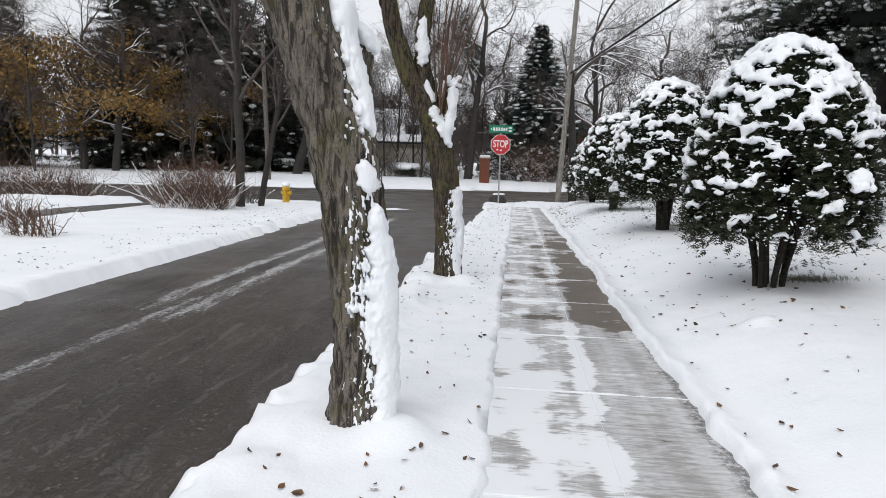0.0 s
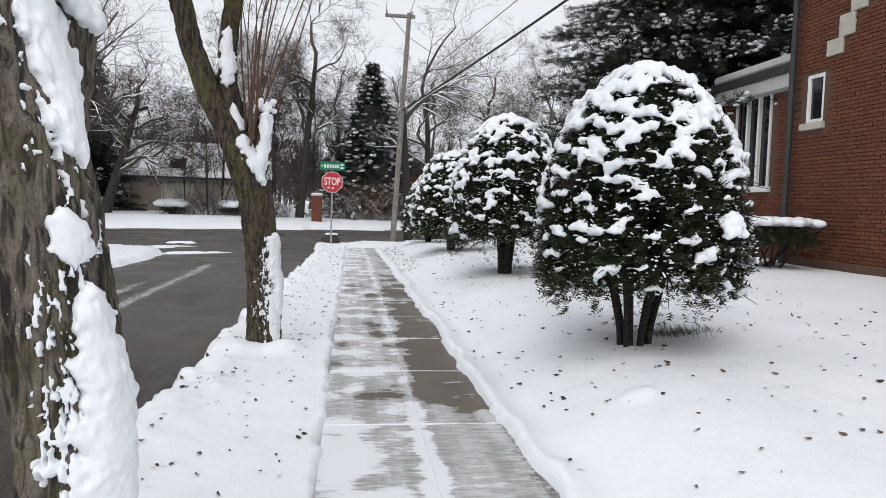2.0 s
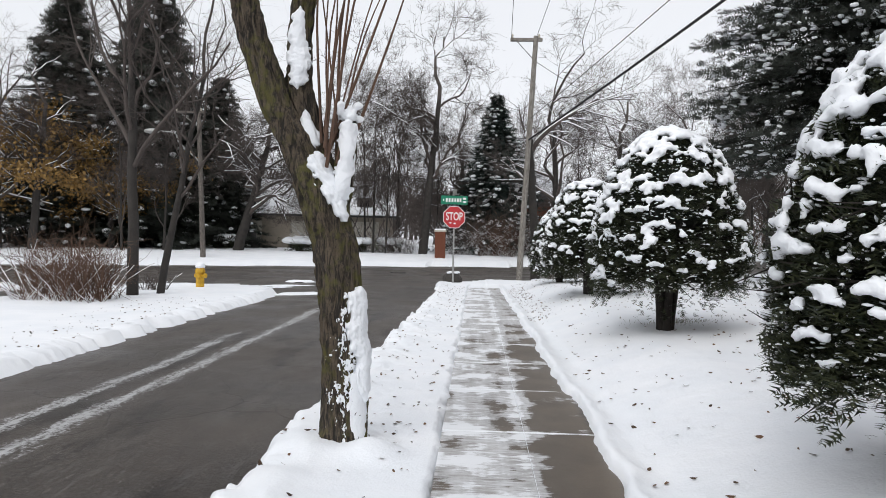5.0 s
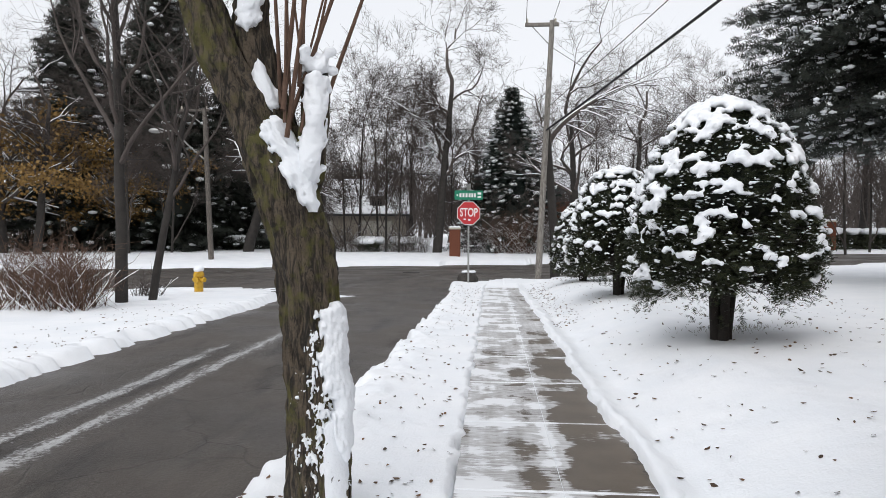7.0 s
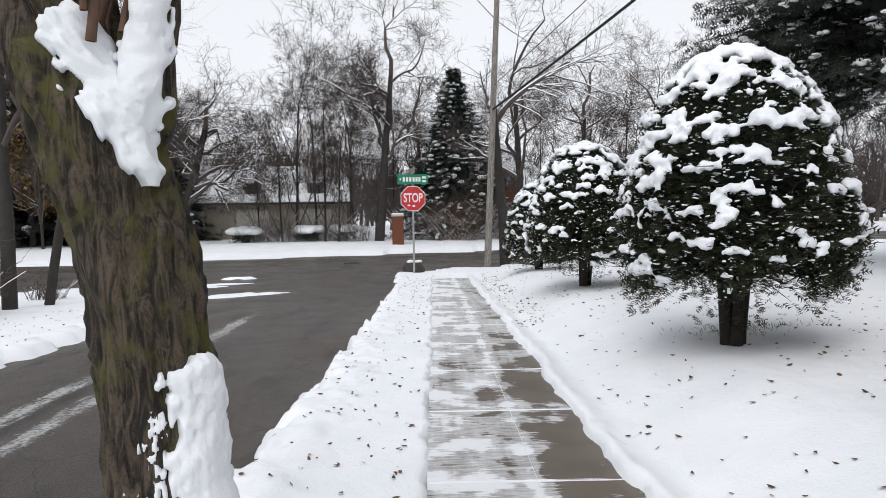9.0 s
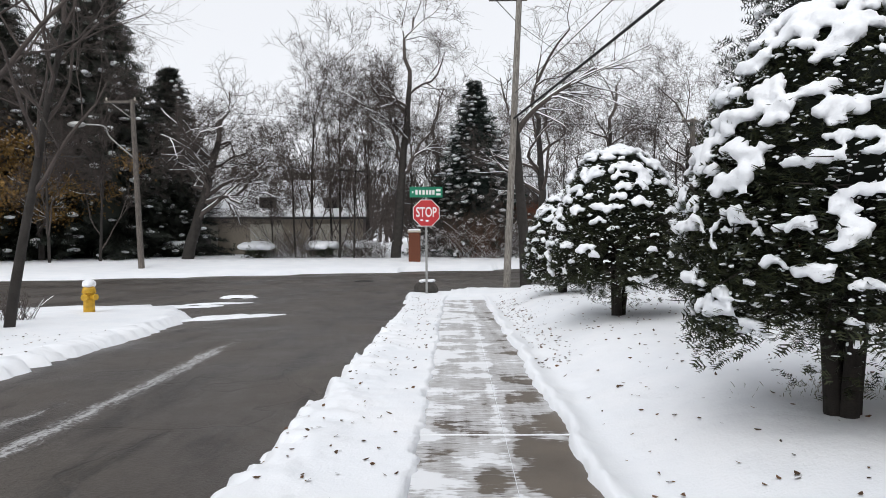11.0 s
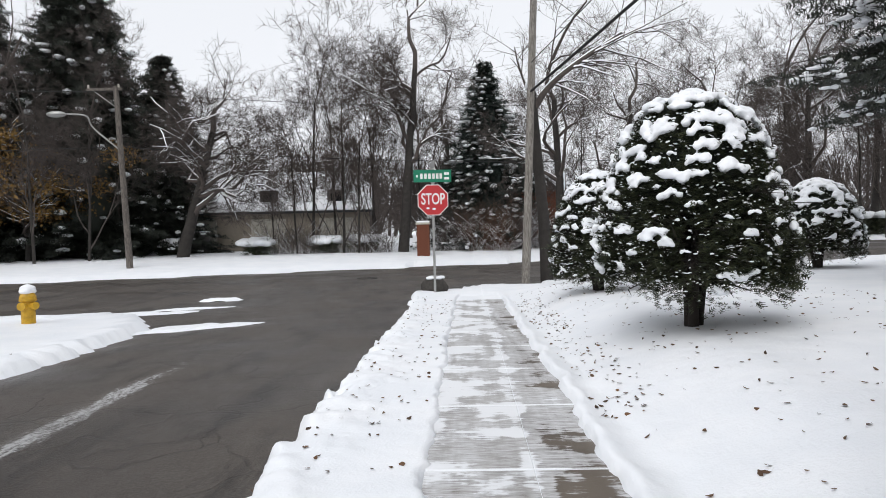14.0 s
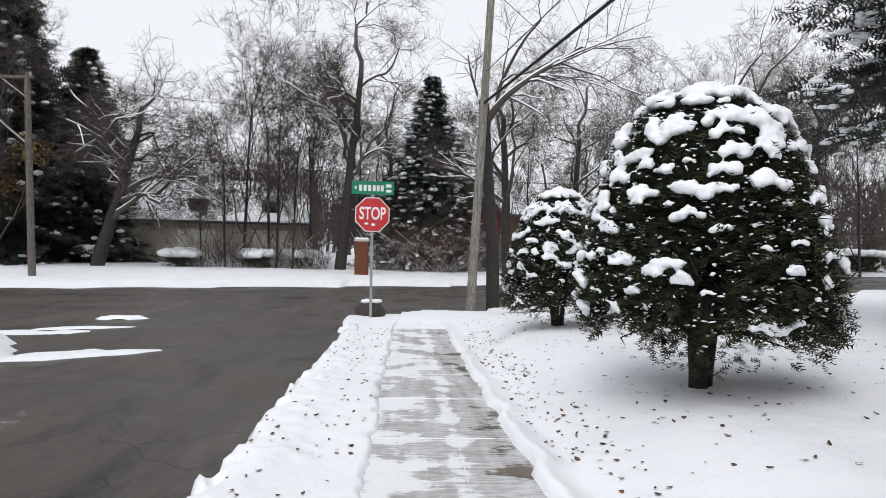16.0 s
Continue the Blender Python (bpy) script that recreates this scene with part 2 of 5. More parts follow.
MORTAR = plain("mortar", (0.105, 0.058, 0.038), 0.95, vary=0.2, scale=20)
TAN = plain("tan_render", (0.30, 0.26, 0.21), 0.85, vary=0.12, scale=3)
GREYWALL = plain("grey_board", (0.11, 0.105, 0.10), 0.85, vary=0.2, scale=2)
ROOF_DARK = plain("dark_gutter", (0.03, 0.03, 0.032), 0.5, vary=0.2, grain=0)
ROCK = plain("dark_rock", (0.05, 0.045, 0.04), 0.9, vary=0.4, scale=14, grain=0.8, depth=0.02)
TRIM = plain("weathered_trim", (0.50, 0.50, 0.49), 0.6, vary=0.08, grain=0.15)
GLASS = Nodes("window_glass", 0.05).colour((0.012, 0.014, 0.016)).m


# ---- mesh helpers ----
def mesh_of(name, verts, faces, material, smooth=False):
    """A mesh from arrays of points and of triangles or quads."""
    me = bpy.data.meshes.new(name)
    v = np.asarray(verts, np.float32).reshape(-1, 3)
    if isinstance(faces, np.ndarray):
        k = faces.shape[1]
        me.vertices.add(len(v))
        me.vertices.foreach_set("co", v.ravel())
        me.loops.add(faces.size)
        me.loops.foreach_set("vertex_index", faces.astype(np.int32).ravel())
        me.polygons.add(len(faces))
        me.polygons.foreach_set("loop_start", np.arange(len(faces), dtype=np.int32) * k)
        me.update(calc_edges=True)
    else:
        me.from_pydata(v.tolist(), [], faces)
    me.materials.append(material)
    if smooth:
        me.polygons.foreach_set("use_smooth", np.ones(len(me.polygons), bool))
    me.update()
    return me


def bm_mesh(name, bm, material, smooth=False):
    me = bpy.data.meshes.new(name)
    bmesh.ops.recalc_face_normals(bm, faces=bm.faces)
    bm.to_mesh(me)
    bm.free()
    me.materials.append(material)
    if smooth:
        me.polygons.foreach_set("use_smooth", np.ones(len(me.polygons), bool))
    return me


JOINED = {"snow", "loose_snow", "crown", "twig_mass", "young_growth", "foliage", "needles", "leaves", "limbs", "stems", "snow_spots", "markings"}


def piece(name, me, parent=None, label="", at=None):
    ob = new(name, me)
    if parent is not None:
        ob.parent = parent
    if at is not None:
        ob.matrix_basis = at
    return tagged(ob, label, kind="stuff" if name in JOINED else "")


def part(name, bm, material, parent, label="", smooth=False):
    return piece(name, bm_mesh(name, bm, material, smooth), parent, label)


def thing(name, at, label, category, group="", kind=""):
    ob = new(name)
    ob.empty_display_size = 0.1
    ob.matrix_basis = at if isinstance(at, Matrix) else Matrix.Translation(at)
    return tagged(ob, label, category, group, kind)


def box(bm, lo, hi, bevel=0.0):
    """Adds a box from corner lo to corner hi, with softened edges."""
    r = bmesh.ops.create_cube(bm, size=1.0)["verts"]
    for v in r:
        v.co = Vector([(a + b) / 2 + c * (b - a) for a, b, c in zip(lo, hi, v.co)])
    if bevel:
        edges = list({e for v in r for e in v.link_edges})
        bmesh.ops.bevel(bm, geom=edges, offset=bevel, segments=1, affect="EDGES")
    return bm


def lathe(bm, prof, sides=20, centre=(0, 0)):
    """Adds a body turned about z from (radius, height) pairs."""
    rings = []
    for r, z in prof:
        rings.append([bm.verts.new((centre[0] + r * math.cos(2 * math.pi * k / sides), centre[1] + r * math.sin(2 * math.pi * k / sides), z)) for k in range(sides)])
    for a, b in zip(rings, rings[1:]):
        for k in range(sides):
            bm.faces.new((a[k], a[(k + 1) % sides], b[(k + 1) % sides], b[k]))
    bm.faces.new(rings[0][::-1])
    bm.faces.new(rings[-1])
    return bm


def rod(bm, a, b, ra, rb=None, sides=10):
    """Adds a tapered round bar from a to b."""
    a, b, rb = Vector(a), Vector(b), ra if rb is None else rb
    q = (b - a).to_track_quat("Z", "Y")
    rings = [[bm.verts.new(c + q @ Vector((r * math.cos(2 * math.pi * k / sides), r * math.sin(2 * math.pi * k / sides), 0))) for k in range(sides)] for c, r in ((a, ra), (b, rb))]
    for k in range(sides):
        bm.faces.new((rings[0][k], rings[0][(k + 1) % sides], rings[1][(k + 1) % sides], rings[1][k]))
    bm.faces.new(rings[0][::-1])
    bm.faces.new(rings[1])
    return bm


class Tubes:
    """Gathers tapered limbs, and the ridges of snow that lie along them."""

    def __init__(self, sides=6):
        self.v, self.f, self.sides = [], [], sides
        self.sv, self.sf = [], []
        self.n, self.sn = 0, 0

    def limb(self, pts, radii, sides=None):
        k = sides or self.sides
        pts = np.asarray(pts, float)
        d = np.gradient(pts, axis=0)
        d /= np.linalg.norm(d, axis=1)[:, None] + 1e-9
        ref = np.array([0.0, 0.0, 1.0]) if abs(d[0][2]) < 0.8 else np.array([1.0, 0.0, 0.0])
        u = np.cross(d, ref)
        u /= np.linalg.norm(u, axis=1)[:, None] + 1e-9
        w = np.cross(d, u)
        ang = np.arange(k) * 2 * np.pi / k
        ring = pts[:, None, :] + np.asarray(radii)[:, None, None] * (np.cos(ang)[None, :, None] * u[:, None, :] + np.sin(ang)[None, :, None] * w[:, None, :])
        o = self.n
        self.v.append(ring.reshape(-1, 3))
        self.n += len(pts) * k
        n = len(pts)
        i, j = np.meshgrid(np.arange(n - 1), np.arange(k), indexing="ij")
        a, b = i * k + j, i * k + (j + 1) % k
        self.f.append((o + np.stack([a, b, b + k, a + k], -1)).reshape(-1, 4))

    def ridge(self, pts, radii, thick):
        """Snow on the upper side of a limb where it is not too steep."""
        pts, radii = np.asarray(pts, float), np.asarray(radii, float)
        d = np.gradient(pts, axis=0)
        d /= np.linalg.norm(d, axis=1)[:, None] + 1e-9
        flat = np.sqrt(np.clip(1 - d[:, 2] ** 2, 0, 1))
        side = np.cross(d, [0, 0, 1.0])
        side /= np.linalg.norm(side, axis=1)[:, None] + 1e-9
        up = np.cross(side, d)
        w = radii[:, None] * 0.62 + thick * 0.05
        h = thick * np.clip(flat * 1.5 - 0.45, 0.0, 1.0)[:, None]
        rows = np.stack([pts + side * w, pts + side * w * 0.6 + up * (radii[:, None] + h * 0.9), pts - side * w * 0.6 + up * (radii[:, None] + h * 0.9), pts - side * w], 1)
        o = self.sn
        self.sv.append(rows.reshape(-1, 3))
        self.sn += len(pts) * 4
        n = len(pts)
        i, j = np.meshgrid(np.arange(n - 1), np.arange(3), indexing="ij")
        a = i * 4 + j
        q = np.stack([a, a + 1, a + 5, a + 4], -1)
        keep = (flat[:-1] > 0.58)[i]
        self.sf.append(o + q[keep])

    def mesh(self, name, material):
        return mesh_of(name, np.concatenate(self.v), np.concatenate(self.f), material, True)

    def snow(self, name):
        return mesh_of(name, np.concatenate(self.sv), np.concatenate(self.sf), SNOW, True)


def scatter(tv, tf, pos, along, up, size):
    """Copies of a small template (x along, z up) as arrays of points and faces."""
    along = along / (np.linalg.norm(along, axis=1)[:, None] + 1e-9)
    side = np.cross(up, along)
    side /= np.linalg.norm(side, axis=1)[:, None] + 1e-9
    top = np.cross(along, side)
    size = np.broadcast_to(np.asarray(size, float).reshape(-1, 1) if np.ndim(size) < 2 else size, (len(pos), 3 if np.ndim(size) > 1 else 1))
    s = size if size.shape[1] == 3 else np.repeat(size, 3, 1)
    v = pos[:, None, :] + tv[None, :, 0:1] * s[:, None, 0:1] * along[:, None, :] + tv[None, :, 1:2] * s[:, None, 1:2] * side[:, None, :] + tv[None, :, 2:3] * s[:, None, 2:3] * top[:, None, :]
    f = tf[None] + (np.arange(len(pos)) * len(tv))[:, None, None]
    return v.reshape(-1, 3), f.reshape(-1, tf.shape[1])


def spray_template(pairs, spread=0.42, width=0.10):
    """A flat sprig: needles in pairs along a stem that droops at its tip."""
    v, f = [], []
    for k in range(pairs):
        x = 0.05 + 0.8 * k / pairs
        ln = spread * (1.0 - 0.45 * k / pairs)
        for s in (-1, 1):
            o = len(v)
            v += [(x, 0, -0.1 * x * x), (x + width, 0, -0.1 * x * x), (x + ln * 0.75, s * ln, 0.06 - 0.2 * x * x)]
            f.append((o, o + 1, o + 2) if s > 0 else (o + 1, o, o + 2))
    o = len(v)
    v += [(0.0, -0.03, 0), (0.0, 0.03, 0), (1.0, 0, -0.13)]
    f.append((o, o + 1, o + 2))
    return np.array(v, float), np.array(f)


def ball_template(div=1):
    bm = bmesh.new()
    bmesh.ops.create_icosphere(bm, subdivisions=div, radius=1.0)
    v = np.array([p.co[:] for p in bm.verts])
    f = np.array([[q.index for q in p.verts] for p in bm.faces])
    bm.free()
    return v, f


def vnoise(x, y, cell, seed=0):
    """Smooth value noise from 0 to 1 on a square lattice."""
    x, y = np.asarray(x, float) / cell, np.asarray(y, float) / cell
    xi, yi = np.floor(x).astype(np.int64), np.floor(y).astype(np.int64)
    fx, fy = x - xi, y - yi
    fx, fy = fx * fx * (3 - 2 * fx), fy * fy * (3 - 2 * fy)

    def at(a, b):
        h = (a * 374761393 + b * 668265263 + seed * 974634541) & 0xFFFFFFFF
        h = ((h ^ (h >> 13)) * 1274126177) & 0xFFFFFFFF
        return ((h ^ (h >> 16)) & 0xFFFF) / 65535.0

    return (at(xi, yi) * (1 - fx) + at(xi + 1, yi) * fx) * (1 - fy) + (at(xi, yi + 1) * (1 - fx) + at(xi + 1, yi + 1) * fx) * fy


def step(a, b, x):
    t = np.clip((np.asarray(x, float) - a) / (b - a), 0, 1)
    return t * t * (3 - 2 * t)


def merged_snow(name, pos, size, voxel, soften=3, rough=0.0):
    """Heaps of snow: soft lumps grown together into one skin."""
    v, f = ball_template(2)
    n = len(pos)
    pv, pf = scatter(v, f, np.asarray(pos, float), np.tile([[1.0, 0, 0]], (n, 1)), np.tile([[0, 0, 1.0]], (n, 1)), np.asarray(size, float))
    ob = bpy.data.objects.new("lumps", mesh_of("lumps", pv, pf, SNOW))
    scene.collection.objects.link(ob)
    mod = ob.modifiers.new("skin", "REMESH")
    mod.mode, mod.voxel_size, mod.use_smooth_shade = "VOXEL", voxel, True
    soft = ob.modifiers.new("soft", "SMOOTH")
    soft.factor, soft.iterations = 0.5, soften
    me = bpy.data.meshes.new_from_object(ob.evaluated_get(bpy.context.evaluated_depsgraph_get()))
    me.name = name
    bpy.data.objects.remove(ob)
    if rough:
        # a crumbly skin
        co, no = np.empty(len(me.vertices) * 3, np.float32), np.empty(len(me.vertices) * 3, np.float32)
        me.vertices.foreach_get("co", co)
        me.vertices.foreach_get("normal", no)
        co, no = co.reshape(-1, 3).astype(float), no.reshape(-1, 3)
        k = vnoise(co[:, 0] + co[:, 2] * 0.7 + 20, co[:, 1] + co[:, 2] * 0.8 + 20, 0.035, 3) + 0.6 * vnoise(co[:, 0] - co[:, 2] * 0.6 + 20, co[:, 1] + co[:, 2] * 0.9 + 20, 0.014, 4) - 0.8
        me.vertices.foreach_set("co", (co + no * (k * rough * 2)[:, None]).astype(np.float32).ravel())
    if not me.materials:
        me.materials.append(SNOW)
    me.polygons.foreach_set("use_smooth", np.ones(len(me.polygons), bool))
    return me


def curve(pts, n=14):
    """Smooth points through a few control points."""
    pts = np.asarray(pts, float)
    t = np.linspace(0, len(pts) - 1, n)
    i = np.clip(t.astype(int), 0, len(pts) - 2)
    f = (t - i)[:, None]
    g = np.gradient(pts, axis=0)
    h00, h10, h01, h11 = 2 * f**3 - 3 * f**2 + 1, f**3 - 2 * f**2 + f, -2 * f**3 + 3 * f**2, f**3 - f**2
    return h00 * pts[i] + h10 * g[i] + h01 * pts[i + 1] + h11 * g[i + 1]


# ---- the lie of the land ----
TILT_WIDE = 0.38  # the wide cross road runs askew to the street


def across(x, y):
    """Metres beyond the near edge of the wide road."""
    return (y - TILT_WIDE * x - 28.2) / math.hypot(1, TILT_WIDE)


def fall(y):
    return -0.20 * step(15.0, 26.0, y)


def rise_east(x):
    return 0.03 * np.clip(x - 3.0, 0, 15)


def wide_z(x):
    return -0.27 + rise_east(x)


def land(x, y):
    """The ground under the snow."""
    x, y = np.asarray(x, float), np.asarray(y, float)
    lawn = 0.30 * step(1.15, 2.4, x) + 0.07 * step(2.2, 4.0, x) + 0.014 * np.clip(x - 4.0, 0, 16)
    u = across(x, y)
    fade = step(-6.0, 0.0, u)
    z = fall(y) + lawn * (1 - fade) + (rise_east(x) - 0.03) * fade
    far = wide_z(x) + 0.10 + 0.38 * step(12.0, 19.0, u) + 0.6 * step(20, 60, u)
    return np.where(u > 6.0, far, z)


def street_right(y):
    return np.interp(y, [-20, 1.5, 4, 9, 14, 20, 24, 26.2, 27.3, 28.4], [-1.34, -1.36, -1.34, -1.22, -1.02, -0.98, -1.05, -1.30, -1.0, 0.4])


def street_left(y):
    return np.interp(y, [-20, 4, 12, 17.5, 19.5, 21, 22.3, 23.4, 24.2], [-4.45, -4.40, -4.55, -4.50, -4.7, -5.1, -5.9, -7.6, -10.5])


def off_road(x, y):
    """Metres outside the cleared roads; below zero on them."""
    d1 = np.maximum(x - street_right(y), street_left(y) - x)
    u = across(x, y)
    left = step(-4.0, -7.0, x) * 2.4
    d2 = np.maximum(-u - left, u - 11.9)
    drive = np.maximum(np.abs(x + 10.8 - 0.25 * np.sin(y * 0.3)) - 1.05, y - 24.5)
    return np.minimum(np.minimum(np.where(y < 29.0, d1, 9.0), d2), drive)


TREES = ((-0.66, 2.6, 0.24), (-0.62, 7.02, 0.22))


def snow_top(x, y):
    x, y = np.asarray(x, float), np.asarray(y, float)
    lump = vnoise(x, y, 0.9, 1) * 0.5 + vnoise(x, y, 0.33, 2) * 0.3 + vnoise(x, y, 0.12, 3) * 0.2 - 0.5
    edge = (vnoise(x, y, 0.5, 4) - 0.5) * 0.10 + (vnoise(x, y, 0.16, 5) - 0.5) * 0.14 + (vnoise(x, y, 0.07, 6) - 0.5) * 0.09
    d = off_road(x, y) + edge
    h = step(-0.02, 0.20, d)
    ridge = 0.035 * np.exp(-((d - 0.35) / 0.2) ** 2)
    z = land(x, y)
    top = z + np.where(x < 0.6, 0.03, 0.055) + 0.03 * lump + ridge * (0.4 + vnoise(x, y, 0.2, 9) * 1.2) + 0.030 * (vnoise(x, y, 0.1, 12) - 0.5) * step(0.7, 0.05, d)
    for tx, ty, r in TREES:
        q = np.hypot(x - tx, y - ty)
        top = top + 0.045 * step(r * 2.0, r * 0.8, q) + 0.05 * step(0.26, 0.05, np.hypot(x - tx - 0.22, y - ty + 0.14))
    top = top + 0.035 * step(0.15, 0.05, np.hypot(x - 1.93, (y - 4.5) * 1.1))
    under = np.minimum(z, fall(y)) - 0.30
    low = np.where(across(x, y) > -3, np.minimum(under, wide_z(x) - 0.25), under)
    out = low * (1 - h) + top * h
    # the swept walk
    tongue = (vnoise(x, y * 1.0, 0.35, 7) - 0.5) * 0.20 + (vnoise(x, y, 0.09, 8) - 0.5) * 0.09
    narrow = 0.08 * step(2.0, 5.0, y) + 0.13 * step(6.0, 18.0, y)
    s = np.maximum(-x + 0.03 + (edge * 0.5), x - 1.17 + narrow * 1.0 + tongue * 0.42)
    s = np.maximum(s, y - 25.3 + tongue)
    k = step(-0.01, 0.055, s)
    lip = (0.026 * np.exp(-((s - 0.09) / 0.05) ** 2) * (0.3 + 1.3 * vnoise(x, y, 0.14, 14)) - 0.02 * np.exp(-((s - 0.26) / 0.09) ** 2)) * (x > 0.5)
    return np.where(s < 0.6, (fall(y) - 0.10) * (1 - k) + (out + lip) * k, out)


def spread(fine, lo, hi, limit):
    """Grid lines: fine within lo to hi, then ever wider out to the limit."""
    a = list(np.arange(lo, hi, fine))
    s, p = fine, a[-1]
    while p < limit:
        s = min(s * 1.09, 40.0)
        p += s
        a.append(p)
    s, p = fine, lo
    while p > -limit:
        s = min(s * 1.09, 40.0)
        p -= s
        a.insert(0, p)
    return np.array(a)


def sheet(name, xs, ys, height, material):
    X, Y = np.meshgrid(xs, ys)
    v = np.stack([X, Y, height(X, Y)], -1).reshape(-1, 3)
    nx = len(xs)
    i, j = np.meshgrid(np.arange(len(ys) - 1), np.arange(nx - 1), indexing="ij")
    a = i * nx + j
    return mesh_of(name, v, np.stack([a, a + 1, a + nx + 1, a + nx], -1).reshape(-1, 4), material, True)


ground = tagged(new("ground", sheet("ground", spread(0.027, -2.4, 4.0, 700), spread(0.05, -1.5, 20.0, 700), snow_top, SNOW)), "ground under fresh trodden-edged snow", "ground", kind="structure")

# the street and the wide road
xs = np.linspace(-12.8, 1.6, 60)
ys = np.concatenate([np.arange(-30, 0, 2.0), np.arange(0, 29.5, 0.4)])
road = tagged(new("road", sheet("road", xs, ys, lambda X, Y: fall(Y) - 0.11 + 0.035 * np.cos((X + 2.9) * 0.7) + 0.006 * (vnoise(X, Y, 0.6, 31) - 0.5) - 0.06 * (X < -6.5), ROAD)), "narrow wet asphalt street with slush trails", "road", kind="structure")


def wide_sheet():
    us, vs = np.linspace(-2.9, 12.3, 14), np.concatenate([np.linspace(-300, -30, 10), np.linspace(-28, 40, 50), np.linspace(50, 300, 10)])
    U, V = np.meshgrid(us, vs)
    c, s = 1 / math.hypot(1, TILT_WIDE), TILT_WIDE / math.hypot(1, TILT_WIDE)
    X, Y = V * c - U * s, 28.2 + V * s + U * c
    Z = wide_z(X) - 0.03 + 0.03 * np.sin(np.clip((U + 1) / 13, 0, 1) * math.pi) + 0.012
    v = np.stack([X, Y, Z], -1).reshape(-1, 3)
    n = len(us)
    i, j = np.meshgrid(np.arange(len(vs) - 1), np.arange(n - 1), indexing="ij")
    a = i * n + j
    return mesh_of("wide_road", v, np.stack([a, a + n, a + n + 1, a + 1], -1).reshape(-1, 4), ROAD_WIDE, True)


tagged(new("wide_road", wide_sheet()), "broad wet asphalt cross road between snow verges", "road", kind="structure")


def ground_z(x, y):
    return float(snow_top(np.array([x]), np.array([y]))[0])


# ---- yew bushes ----
PROFILE_S = [0, 0.03, 0.08, 0.16, 0.28, 0.42, 0.56, 0.70, 0.82, 0.92, 1.0]
DOME = [0, 0.25, 0.43, 0.60, 0.75, 0.87, 0.95, 1.0, 1.0, 0.95, 0.84]
SPRAY_V, SPRAY_F = spray_template(3, 0.45, 0.15)
BALL_V, BALL_F = ball_template(1)


def bump_at(dirs, seed):
    """Uneven lumps over a round outline."""
    a = np.arctan2(dirs[:, 1], dirs[:, 0])
    return vnoise(a * 3.0 + 40, dirs[:, 2] * 5 + 9, 0.9, seed) * 0.6 + vnoise(a * 3.0 + 40, dirs[:, 2] * 5 + 9, 0.38, seed + 1) * 0.4 - 0.5


